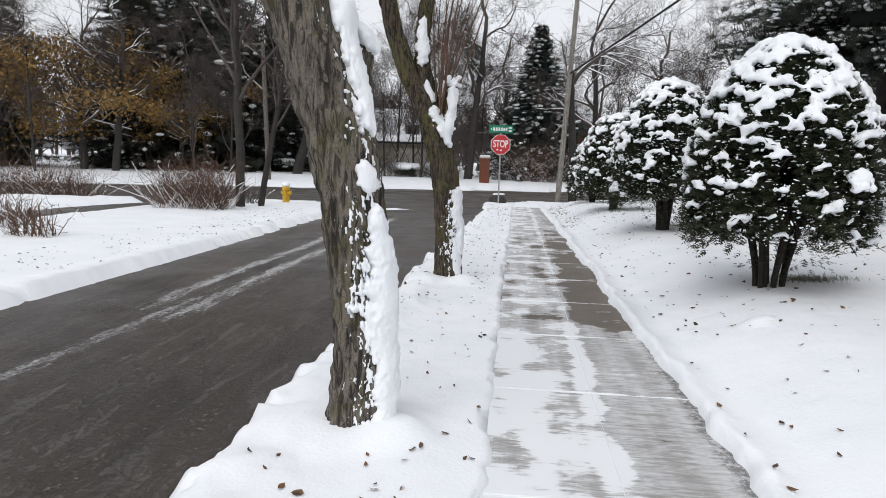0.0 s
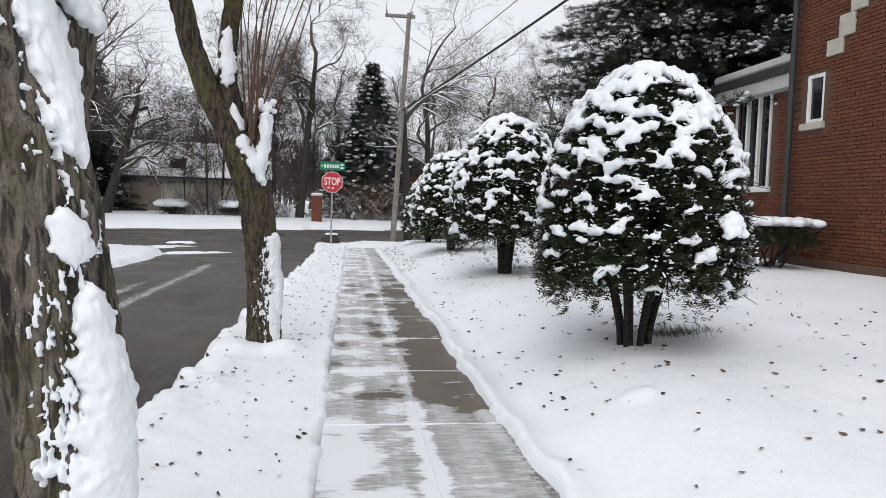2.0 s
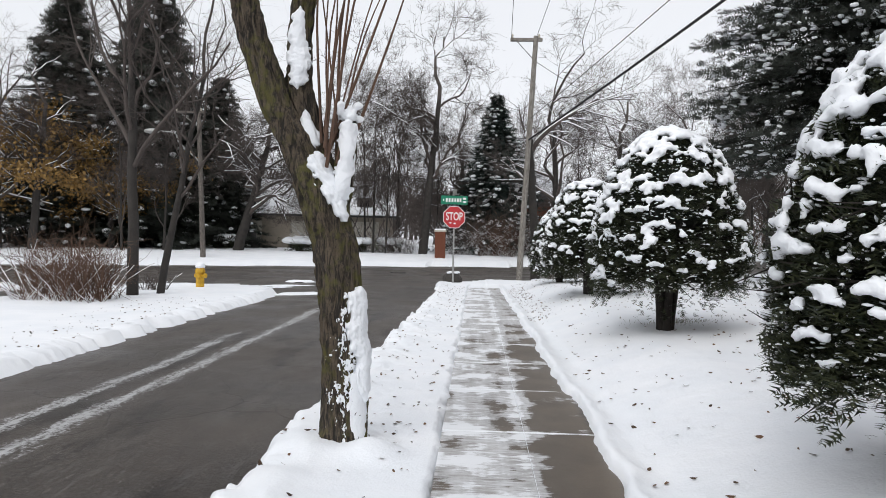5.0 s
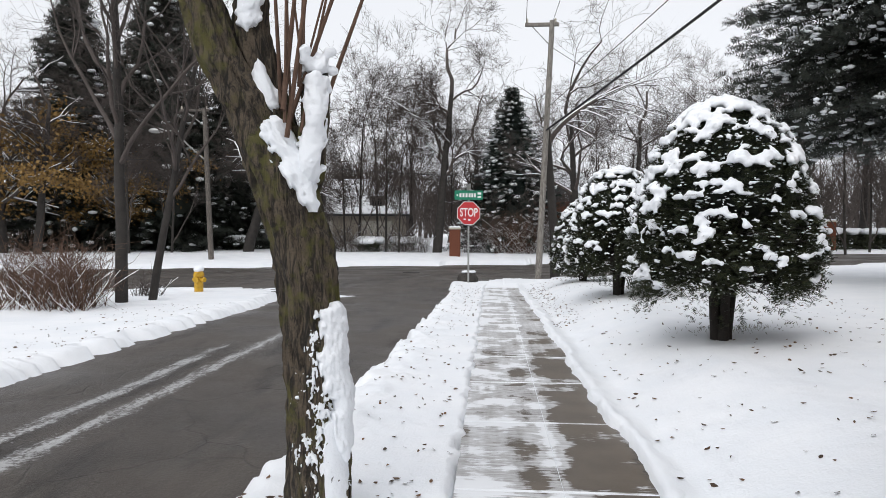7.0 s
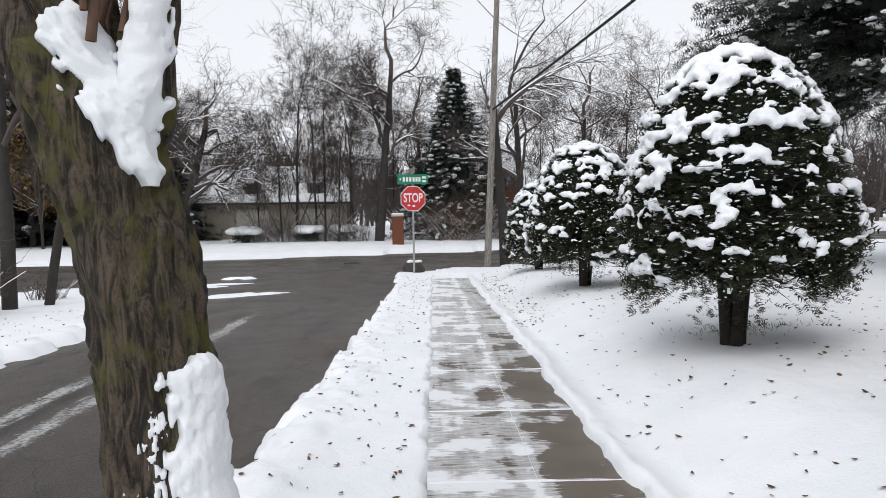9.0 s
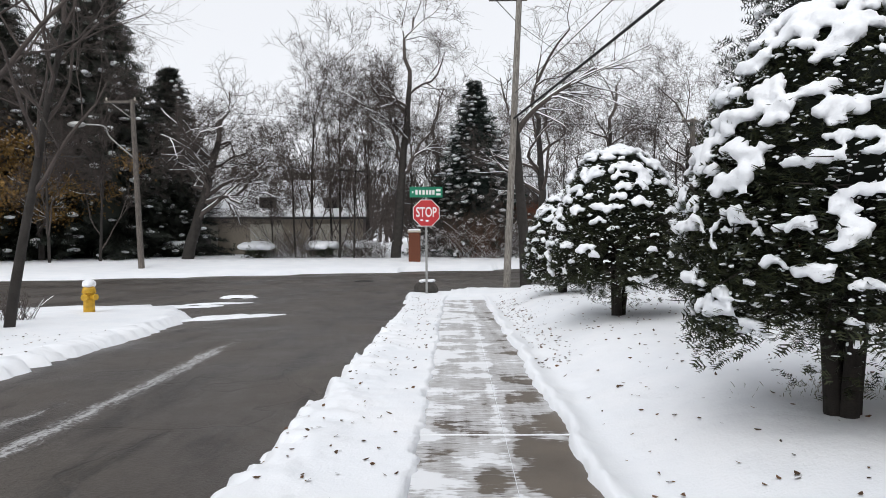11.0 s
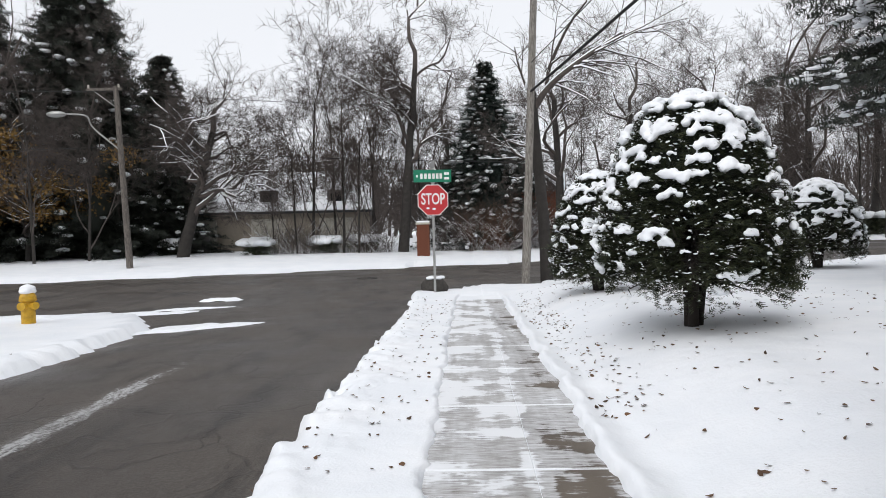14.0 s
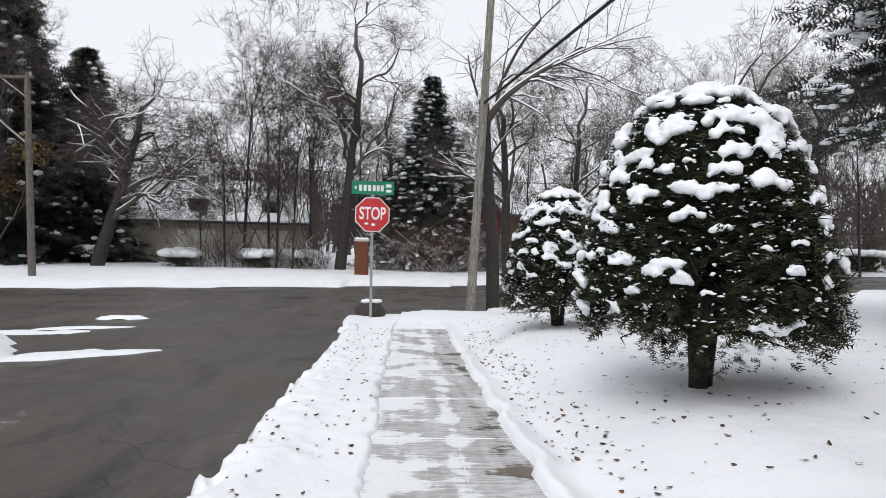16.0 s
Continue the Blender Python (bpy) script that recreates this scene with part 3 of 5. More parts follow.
def yew(name, at, R, H, skirt, seed, profile=DOME, snowy=1.0, stems=5, sprays=17000, label="", group="round clipped yews", category="bush", voxel=0.018):
    rng = np.random.default_rng(seed)
    top = thing(name, at, label, category, group)
    height = H - skirt

    def surface(s, a, out=1.0):
        d = np.stack([np.cos(a), np.sin(a), s], -1)
        r = R * np.interp(s, PROFILE_S, profile) * (1 + 0.20 * bump_at(d, seed)) * out
        # the underside is hollow: the rim hangs, the middle lifts
        hollow = 0.75 * R * np.clip(s - 0.72, 0, 1) / 0.28 * (1 - np.minimum(out, 1.0))
        return np.stack([r * np.cos(a), r * np.sin(a), H - s * height + hollow + 0.05 * bump_at(d, seed + 5) + 0.30 * np.clip(s - 0.75, 0, 1) / 0.25 * bump_at(d * [1, 1, 0.3], seed + 8)], -1)

    # stems that fan out from the base
    t = Tubes(8)
    for k in range(stems):
        a = 2 * math.pi * k / stems + rng.uniform(-0.4, 0.4)
        b = (0.05 + 0.07 * rng.random()) if stems > 4 else 0.045
        reach = R * rng.uniform(0.25, 0.62) if stems > 4 else R * rng.uniform(0.10, 0.38)
        pts = [(b * math.cos(a), b * math.sin(a), -0.15)]
        for q in np.linspace(0.10, 1, 7):
            pts.append(((b + reach * q ** 1.05) * math.cos(a + 0.3 * q), (b + reach * q ** 1.05) * math.sin(a + 0.3 * q), q * H * 0.75))
        base = (0.024 if stems > 4 else 0.046) * H / 2.2 * rng.uniform(0.8, 1.15)
        t.limb(pts, np.linspace(base * 1.2, 0.015, len(pts)))
    piece("trunk", t.mesh("trunk", YEW_BARK), top, "dark stems fanning from the base")
    # boughs reaching out to the shell, the lowest bare for most of their length
    t = Tubes(4)
    for k in range(int(150 * H / 2.2)):
        s, a = rng.uniform(0.45, 1.0), rng.uniform(0, 2 * math.pi)
        e = surface(np.array([s]), np.array([a]), 0.97 if s < 0.75 else 0.86)[0]
        e[2] -= 0.02
        o = np.array([0.06 * math.cos(a), 0.06 * math.sin(a), max(0.3, e[2] * rng.uniform(0.7, 0.98)) + (rng.uniform(0.05, 0.35) if s > 0.72 else 0.0)])
        m = (o + e) / 2 + np.array([rng.normal(0, 0.05), rng.normal(0, 0.05), 0.06])
        pts = curve([o, m, e], 6)
        t.limb(pts, np.linspace(0.019, 0.004, 6))
        for j in range(3):
            b = pts[rng.integers(2, 6)]
            t.limb([b, b + rng.normal(0, 0.08, 3) + 0.10 * np.array([math.cos(a), math.sin(a), -0.1])], [0.006, 0.002], 3)
    piece("crown", t.mesh("crown", YEW_BARK), top)
    # solid core, inner shade put into its dark colour, then sprigs of needles
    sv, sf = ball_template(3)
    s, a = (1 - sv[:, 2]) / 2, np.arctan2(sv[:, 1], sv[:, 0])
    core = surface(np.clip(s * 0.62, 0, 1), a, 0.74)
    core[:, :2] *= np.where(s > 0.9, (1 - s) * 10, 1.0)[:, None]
    piece("shade_core", mesh_of("shade_core", core, sf, YEW_CORE, True), top)
    n = sprays
    s = np.sqrt(rng.random(n)) * 0.97
    s = np.where(rng.random(n) < 0.15, rng.random(n) * 0.9, s)
    a = rng.uniform(0, 2 * math.pi, n)
    deep = np.where(rng.random(n) < 0.72, rng.uniform(0.86, 1.02, n), rng.uniform(0.55, 0.9, n))
    deep = np.where(s > 0.82, np.maximum(deep, 0.72), deep)
    # uneven growth: thin places between the boughs, more of them low down
    gap = vnoise(a * R * 3.2 + 70, s * height * 3.2 + 20, 0.55, seed + 13)
    keep = gap > 0.16 + 0.34 * np.clip(s - 0.62, 0, 1) / 0.38
    s, a, deep = s[keep], a[keep], deep[keep]
    n = len(s)
    p = surface(s, a, deep)
    out = np.stack([np.cos(a), np.sin(a), np.where(s < 0.4, 0.55, 0.10 - 0.5 * np.clip(s - 0.75, 0, 1))], -1) + rng.normal(0, 0.45, (n, 3))
    v, f = scatter(SPRAY_V, SPRAY_F, p - 0.05 * out, out, np.tile([[0, 0, 1.0]], (n, 1)) + rng.normal(0, 0.35, (n, 3)), rng.uniform(0.055, 0.125, n) * (1.0 if sprays > 8000 else 1.5))
    piece("foliage", mesh_of("foliage", v, f, YEW), top, "dark green needle sprigs")
    # a few sprigs on the bare lower stems
    m = int(sprays * 0.012)
    a, z = rng.uniform(0, 2 * math.pi, m), skirt * rng.uniform(0.45, 1.5, m)
    q = R * rng.uniform(0.10, 0.42, m)
    v, f = scatter(SPRAY_V, SPRAY_F, np.stack([q * np.cos(a), q * np.sin(a), z], -1), np.stack([np.cos(a), np.sin(a), np.zeros(m)], -1) + rng.normal(0, 0.5, (m, 3)), rng.normal(0, 0.4, (m, 3)) + [0, 0, 1.0], rng.uniform(0.05, 0.10, m))
    piece("foliage", mesh_of("foliage", v, f, YEW), top)
    # ragged boughs hanging below the skirt, with gaps between them
    m = int(sprays * 0.10)
    pick = rng.integers(0, 17, m)
    a = rng.uniform(0, 2 * math.pi, 17)[pick] + rng.normal(0, 0.085, m)
    drop = rng.uniform(0.02, 0.16, 17)[pick]
    p = surface(rng.uniform(0.86, 1.0, m), a, rng.uniform(0.72, 1.03, m)) - np.stack([np.zeros(m), np.zeros(m), rng.random(m) * drop], -1)
    v, f = scatter(SPRAY_V, SPRAY_F, p, np.stack([np.cos(a), np.sin(a), np.full(m, -0.25)], -1) + rng.normal(0, 0.4, (m, 3)), rng.normal(0, 0.4, (m, 3)) + [0, 0, 1.0], rng.uniform(0.05, 0.105, m))
    piece("foliage", mesh_of("foliage", v, f, YEW), top)
    # snow: pads that lie on the ends of the boughs, close on the crown, sparse below
    pos, size = [], []

    def pads(count, half, lo, hi, chance_at, shift):
        for k in range(count):
            q = (k + 0.5) / count
            s = lo + (hi - lo) * q ** (0.62 if lo < 0.1 else 0.9) + rng.normal(0, 0.012)
            a = k * 2.39996 + shift + rng.normal(0, 0.10)
            clump = float(vnoise(np.array([(a % 6.2832) * R * 2.0 + 31]), np.array([s * height * 2.2 + 11]), 0.45, seed + 17)[0])
            if rng.random() > float(np.interp(s, *chance_at)) * (0.72 + 0.56 * clump):
                continue
            w = half * rng.uniform(0.55, 1.35) * (1.2 - 0.5 * s)
            rr = max(R * float(np.interp(s, PROFILE_S, profile)), 0.15)
            # a lumpy patch draped over the bough's end, with fingers hanging from it
            heading, drape = rng.normal(0, 0.22), 0.30 + 0.35 * max(0.0, 0.4 - s)
            for j in range(int(rng.integers(10, 18))):
                u, d = rng.uniform(-1, 1), rng.uniform(-1, 1)
                if u * u + d * d > 1.0:
                    continue
                u, d = u * w, d * w * drape + abs(u) * 0.22 * w + u * heading * w * 0.5
                c = surface(np.array([min(max(s + d / height, 0), 1)]), np.array([a + u / rr]), 1.0)[0]
                r = w * rng.uniform(0.20, 0.38)
                pos.append(c + [0, 0, 0.15 * r])
                size.append((r * rng.uniform(0.9, 1.25), r * rng.uniform(0.9, 1.25), r * rng.uniform(0.65, 0.95)))

    few = 1.0 if sprays > 8000 else 0.8
    big = 0.088 * R / 0.85 / few ** 0.5
    for k in range(int(110 * few)):
        c = surface(np.array([rng.uniform(0, 0.07)]), np.array([rng.uniform(0, 2 * math.pi)]), 1.0)[0]
        r = 0.062 * rng.uniform(0.6, 1.25) / few ** 0.5
        pos.append(c + [0, 0, 0.15 * r])
        size.append((r, r, r * 0.7))
    pads(int(560 * few), big, 0.0, 0.97, ([0, 0.2, 0.38, 0.55, 0.75, 1.0], [1.3 * snowy, 1.0 * snowy, 0.66 * snowy, 0.42 * snowy, 0.28 * snowy, 0.14 * snowy]), 0.0)
    pads(int(950 * few), big * 0.42, 0.06, 0.99, ([0, 0.3, 0.7, 1.0], [0.60 * snowy, 0.60 * snowy, 0.55 * snowy, 0.34 * snowy]), 1.1)
    piece("snow", merged_snow("snow", pos, size, voxel, 1, 0.009), top, "heaped white snow cushions")
    # crumbs of snow caught among the needles
    n = int(2600 * snowy * few)
    s = rng.uniform(0.12, 1.0, n)
    a = rng.uniform(0, 2 * math.pi, n)
    p = surface(s, a, rng.uniform(0.84, 1.0, n))
    v, f = scatter(BALL_V, BALL_F, p + [0, 0, 0.01], rng.normal(0, 1, (n, 3)) * [1, 1, 0.2], np.tile([[0, 0, 1.0]], (n, 1)), np.stack([rng.uniform(0.010, 0.032, n), rng.uniform(0.005, 0.013, n), rng.uniform(0.004, 0.008, n)], -1))
    piece("loose_snow", mesh_of("loose_snow", v, f, SNOW, True), top)
    return top


MUSHROOM = [0, 0.28, 0.46, 0.61, 0.75, 0.86, 0.95, 1.0, 1.0, 0.95, 0.82]


def on_lawn(x, y, drop=0.06):
    return (x, y, ground_z(x, y) - drop)


yew("yew_bush", on_lawn(2.38, 5.62), 0.80, 2.20, 0.46, 11, stems=12, label="dome-clipped yew bush on several stems under heaped snow")
yew("yew_bush", on_lawn(2.55, 10.98), 0.92, 2.48, 0.48, 23, stems=4, label="broad dome-clipped yew bush with snow cushions")
yew("yew_bush", on_lawn(2.44, 16.15), 0.93, 2.28, 0.40, 37, MUSHROOM, 0.74, stems=4, label="mushroom-shaped clipped yew with a snowy cap")
yew("yew_bush", on_lawn(2.50, 21.3), 0.80, 2.08, 0.25, 41, snowy=0.9, stems=3, sprays=5000, label="smaller round yew bush in the row, snow on top", voxel=0.03)
yew("yew_bush", on_lawn(3.05, 26.2), 0.70, 1.4, 0.15, 43, snowy=0.8, stems=3, sprays=3500, label="low round yew bush beside the utility pole", voxel=0.03)
yew("yew_bush", on_lawn(8.25, 25.4), 0.98, 2.05, 0.25, 47, snowy=0.9, stems=4, sprays=5000, label="round clipped yew far across the snowy lawn", voxel=0.03)


# ---- the two street trees on the verge ----
def trunk_line(pts):
    pts = np.asarray(pts, float)

    def at(z):
        return np.stack([np.interp(z, pts[:, 2], pts[:, k]) for k in (0, 1)] + [z], -1), np.interp(z, pts[:, 2], pts[:, 3])

    return at


def barked(at, z0, z1, seed, rings=170, sides=72, flare=0.06):
    """A stem with deep furrows and burls cut into it; returns points and quads."""
    z = np.linspace(z0, z1, rings)
    c, r = at(z)
    a = np.arange(sides) * 2 * np.pi / sides
    A, Z = np.meshgrid(a, z)
    B = A + math.pi / 2
    wob = 0.6 * np.sin(Z * 2.3 + seed) + 0.35 * np.sin(Z * 6.1 + seed * 2)
    u = A + 0.10 * wob
    ridge = vnoise(u * 9.0, Z * 22.0, 1.0, seed)
    ridge2 = 1 - np.abs(2 * vnoise(u * 5.5, Z * 6.0, 1.0, seed + 3) - 1)
    lump = vnoise(u * 1.3, Z * 5.0, 1.0, seed + 7) - 0.5
    seamless = np.minimum(1, np.minimum(A, 2 * np.pi - A) * 4)
    rr = r[:, None] * (1 + 0.10 * lump * seamless) + (0.038 * (ridge2 - 0.6) + 0.010 * (ridge - 0.5)) * seamless
    rr += flare * np.exp(-(Z - z0) / 0.12) * (1 + 0.4 * np.sin(5 * B + seed))
    P = np.stack([c[:, None, 0] + rr * np.cos(B), c[:, None, 1] + rr * np.sin(B), Z], -1).reshape(-1, 3)
    i, j = np.meshgrid(np.arange(rings - 1), np.arange(sides), indexing="ij")
    p, q = i * sides + j, i * sides + (j + 1) % sides
    return P, np.stack([p, q, q + sides, p + sides], -1).reshape(-1, 4)


def plastered(at, a0, spans, seed, thick=0.035, torn=0.0):
    """Wind-driven snow stuck to one side of a stem: (z, half-angle) pairs give its outline."""
    spans = np.asarray(spans, float)
    z = np.arange(spans[0, 0], spans[-1, 0], 0.006)
    c, r = at(z)
    w = np.interp(z, spans[:, 0], spans[:, 1])
    q = np.linspace(-1.5, 1.5, 84)
    Q, Z = np.meshgrid(q, z)
    A = a0 + Q * w[:, None]
    arc = A * r[:, None] + 9
    ragged = (vnoise(arc, Z, 0.085, seed) - 0.5) * 1.0 + (vnoise(arc, Z, 0.028, seed + 1) - 0.5) * 0.55 + (vnoise(arc, Z * 0.4, 0.012, seed + 5) - 0.5) * 0.55
    inside = 1.0 - np.abs(Q) + ragged * np.clip(0.35 + 0.5 * np.abs(Q), 0, 1)
    ends = np.minimum(step(spans[0, 0], spans[0, 0] + 0.05, Z), step(spans[-1, 0], spans[-1, 0] - 0.05, Z))
    inside = inside - 0.8 * (1 - ends)
    if torn:
        tatter = (vnoise(arc, Z * 0.4, 0.016, seed + 8) - 0.5) * 0.95 + (vnoise(arc, Z * 0.6, 0.007, seed + 9) - 0.5) * 0.8 + (vnoise(arc, Z, 0.12, seed + 10) - 0.5) * 0.5
        inside = np.minimum(tatter + 0.35 - 0.45 * np.abs(Q) - torn, 0.35) - 0.8 * (1 - ends)
    body = step(0.0, 0.10, inside)
    lumps = 0.35 + 0.75 * vnoise(arc, Z, 0.16, seed + 2) + 0.25 * vnoise(arc, Z, 0.045, seed + 3) + 0.10 * vnoise(arc, Z, 0.015, seed + 4)
    full = np.sqrt(np.clip(inside, 0, 0.8) / 0.8)
    rr = r[:, None] - 0.035 + (0.042 + thick * lumps * full) * body
    P = np.stack([c[:, None, 0] + rr * np.cos(A), c[:, None, 1] + rr * np.sin(A), Z], -1).reshape(-1, 3)
    n = len(q)
    i, j = np.meshgrid(np.arange(len(z) - 1), np.arange(n - 1), indexing="ij")
    p = i * n + j
    return mesh_of("snow", P, np.stack([p, p + 1, p + n + 1, p + n], -1).reshape(-1, 4), SNOW, True)


def crown(rng, t, start, heading, length, radius, level, snow=0.03, bend=0.25, lift=0.12, kids=(3, 5), deep=4):
    """Grows a limb and its side branches into t."""
    n = 6 if level < 2 else 4 if level < 3 else 2
    d = np.asarray(heading, float) / np.linalg.norm(heading)
    p, pts = np.asarray(start, float), [np.asarray(start, float)]
    for k in range(n):
        d = d + rng.normal(0, bend, 3) * [1, 1, 0.7] + [0, 0, lift * (1 if level < 3 else 0.3)]
        d /= np.linalg.norm(d)
        p = p + d * length / n
        pts.append(p)
    radius = max(radius, 0.0085) if deep > 4 else radius
    radii = np.linspace(radius, radius * 0.35, n + 1)
    t.limb(pts, radii, 7 if level == 0 else 5 if level < 2 else 3)
    if snow and radius > 0.022:
        t.ridge(pts, radii, min(snow, radius * 0.8 + 0.006))
    if level >= deep or length < 0.22:
        return
    for k in range(int(rng.integers(*kids)) + (2 if level >= 2 else 0)):
        q = rng.uniform(0.25, 1.0)
        i = min(int(q * n), n - 1)
        o = pts[i] + (pts[i + 1] - pts[i]) * (q * n - i)
        side = rng.normal(0, 1, 3)
        main = pts[i + 1] - pts[i]
        main /= np.linalg.norm(main)
        side -= main * side.dot(main)
        side /= np.linalg.norm(side)
        crown(rng, t, o, main * rng.uniform(0.4, 1.0) + side * rng.uniform(0.6, 1.0), length * rng.uniform(0.45, 0.75), radius * (1 - 0.65 * q) * rng.uniform(0.5, 0.75), level + 1, snow, bend, lift, kids, deep)


def street_tree_one():
    g = ground_z(-0.66, 2.9) - 0.06
    top = thing("street_tree", (0, 0, 0), "leaning bare street tree, furrowed bark plastered with snow", "tree", "bare street trees")
    at = trunk_line([(-0.66, 2.57, g - 0.2, 0.158), (-0.64, 2.57, 0.15, 0.150), (-0.62, 2.56, 0.45, 0.146), (-0.65, 2.56, 0.9, 0.148), (-0.73, 2.55, 1.35, 0.158), (-0.83, 2.54, 1.75, 0.172), (-0.96, 2.53, 2.2, 0.188), (-1.14, 2.5, 2.7, 0.16), (-1.45, 2.5, 3.4, 0.12), (-1.6, 2.6, 4.4, 0.09)])
    v, f = barked(at, g - 0.1, 4.4, 5, 330, 84)
    piece("trunk", mesh_of("trunk", v, f, BARK, True), top)
    stub = trunk_line([(-0.78, 2.66, 1.2, 0.06), (-0.74, 2.70, 1.5, 0.075), (-0.72, 2.73, 1.75, 0.070), (-0.71, 2.74, 1.95, 0.066)])
    v, f = barked(stub, 1.25, 1.97, 8, 60, 40, 0.0)
    piece("broken_limb", mesh_of("broken_limb", v, f, BARK, True), top, "broken-off limb stub with a snow cap")
    piece("snow", plastered(at, -0.55, [(g - 0.02, 0.75), (0.15, 0.60), (0.35, 0.62), (0.55, 0.78), (0.75, 0.85), (0.95, 0.70), (1.08, 0.42), (1.18, 0.2)], 3, 0.040), top, "snow plastered along the trunk")
    piece("snow", plastered(at, -0.75, [(1.20, 0.25), (1.28, 0.42), (1.38, 0.25)], 9, 0.022), top)
    piece("snow", plastered(at, -0.20, [(1.48, 0.12), (1.60, 0.40), (1.72, 0.55), (1.82, 0.42), (2.0, 0.60), (2.2, 0.50), (2.4, 0.62), (2.6, 0.35), (2.8, 0.5), (3.1, 0.2)], 12, 0.045), top)
    piece("snow", plastered(stub, -1.75, [(1.36, 0.4), (1.50, 1.0), (1.62, 0.75), (1.75, 1.15), (1.88, 0.9), (1.96, 1.2)], 14, 0.030), top)
    piece("snow", plastered(at, -1.25, [(0.02, 0.75), (0.6, 0.7), (1.0, 0.6), (1.3, 0.4)], 61, 0.010, 0.36), top)
    piece("snow", plastered(at, -0.55, [(1.1, 0.6), (1.6, 0.7), (2.3, 0.6)], 62, 0.008, 0.46), top)
    rng = np.random.default_rng(3)
    pos, size = [], []
    for k in range(90):
        q = rng.uniform(-1, 1)
        pos.append((-0.72 + 0.085 * q, 2.72 + rng.normal(0, 0.035), 1.97 + 0.05 * (1 - q * q) - 0.05 * max(q, 0) + rng.normal(0, 0.008)))
        w = 0.034 * rng.uniform(0.7, 1.3)
        size.append((w, w, w * 0.8))
    piece("snow", merged_snow("snow", pos, size, 0.009, 2, 0.006), top)
    t = Tubes(8)
    rng = np.random.default_rng(6)
    crown(rng, t, (-1.6, 2.6, 4.35), (-0.3, 0.1, 1), 3.0, 0.09, 0)
    crown(rng, t, (-1.1, 2.5, 2.4), (0.5, 0.3, 1), 3.0, 0.10, 0)
    crown(rng, t, (-1.4, 2.5, 3.3), (-0.6, -0.5, 0.9), 2.4, 0.07, 1)
    crown(rng, t, (-1.5, 2.5, 3.8), (0.5, 0.5, 0.9), 2.4, 0.07, 1)
    piece("limbs", t.mesh("limbs", BARK_FAR), top)
    piece("snow", t.snow("snow"), top)


def street_tree_two():
    g = ground_z(-0.62, 7.4) - 0.06
    top = thing("street_tree", (0, 0, 0), "forked mossy street tree with snow in its crotch", "tree", "bare street trees")
    at = trunk_line([(-0.63, 7.10, g - 0.2, 0.150), (-0.64, 7.12, 0.2, 0.150), (-0.66, 7.14, 0.6, 0.146), (-0.685, 7.15, 1.0, 0.146), (-0.735, 7.15, 1.36, 0.148), (-0.84, 7.15, 1.7, 0.150), (-0.98, 7.15, 2.02, 0.125), (-1.15, 7.15, 2.3, 0.108), (-1.33, 7.15, 2.8, 0.095), (-1.47, 7.12, 3.4, 0.085), (-1.6, 7.1, 4.2, 0.07)])
    v, f = barked(at, g - 0.1, 4.2, 15, 330, 84)
    piece("trunk", mesh_of("trunk", v, f, BARK_MOSS, True), top)
    fork = trunk_line([(-0.80, 7.17, 1.55, 0.07), (-0.82, 7.2, 1.8, 0.10), (-0.92, 7.22, 2.1, 0.09), (-1.02, 7.22, 2.45, 0.08), (-1.02, 7.22, 2.8, 0.078), (-0.96, 7.2, 3.3, 0.07), (-0.94, 7.2, 4.0, 0.05)])
    v, f = barked(fork, 1.55, 4.0, 18, 160, 48, 0.0)
    piece("second_stem", mesh_of("second_stem", v, f, BARK_MOSS, True), top)
    stub = trunk_line([(-0.76, 7.15, 1.5, 0.06), (-0.70, 7.13, 1.75, 0.075), (-0.665, 7.12, 2.0, 0.060), (-0.66, 7.12, 2.2, 0.045)])
    v, f = barked(stub, 1.5, 2.22, 28, 60, 36, 0.0)
    piece("broken_limb", mesh_of("broken_limb", v, f, BARK_MOSS, True), top, "sawn-off limb stub capped with snow")
    piece("snow", plastered(at, -0.80, [(g - 0.02, 0.7), (0.2, 0.55), (0.42, 0.45), (0.55, 0.3)], 33, 0.010), top)
    piece("snow", plastered(at, -0.42, [(0.30, 0.2), (0.45, 0.40), (0.6, 0.52), (0.8, 0.66), (0.95, 0.66), (1.05, 0.64), (1.10, 0.4)], 23, 0.040), top, "snow plastered along the trunk")
    piece("snow", plastered(at, -1.35, [(0.0, 0.85), (0.4, 0.85), (0.75, 0.6), (1.0, 0.35)], 63, 0.010, 0.28), top)
    # snow banked in the crotch, running down to a point on the trunk
    piece("snow", plastered(at, -0.62, [(1.53, 0.30), (1.60, 0.46), (1.70, 0.62), (1.80, 0.72), (1.92, 0.55), (2.0, 0.3)], 43, 0.055), top)
    piece("snow", plastered(stub, -1.30, [(1.62, 0.4), (1.74, 0.9), (1.86, 1.0), (1.98, 0.8), (2.10, 1.0), (2.22, 0.8)], 44, 0.045), top)
    piece("snow", plastered(fork, -1.35, [(2.02, 0.3), (2.10, 0.7), (2.20, 0.5), (2.30, 0.2)], 45, 0.035), top)
    piece("snow", plastered(fork, -1.5, [(2.42, 0.3), (2.52, 0.75), (2.66, 0.95), (2.80, 0.7), (2.98, 0.4)], 46, 0.040), top)
    rng = np.random.default_rng(13)
    pos, size = [], []
    for k in range(60):
        w = 0.030 * rng.uniform(0.7, 1.3)
        pos.append((-0.66 + rng.normal(0, 0.03), 7.11 + rng.normal(0, 0.03), 2.22 + abs(rng.normal(0, 0.035))))
        size.append((w, w, w * 0.85))
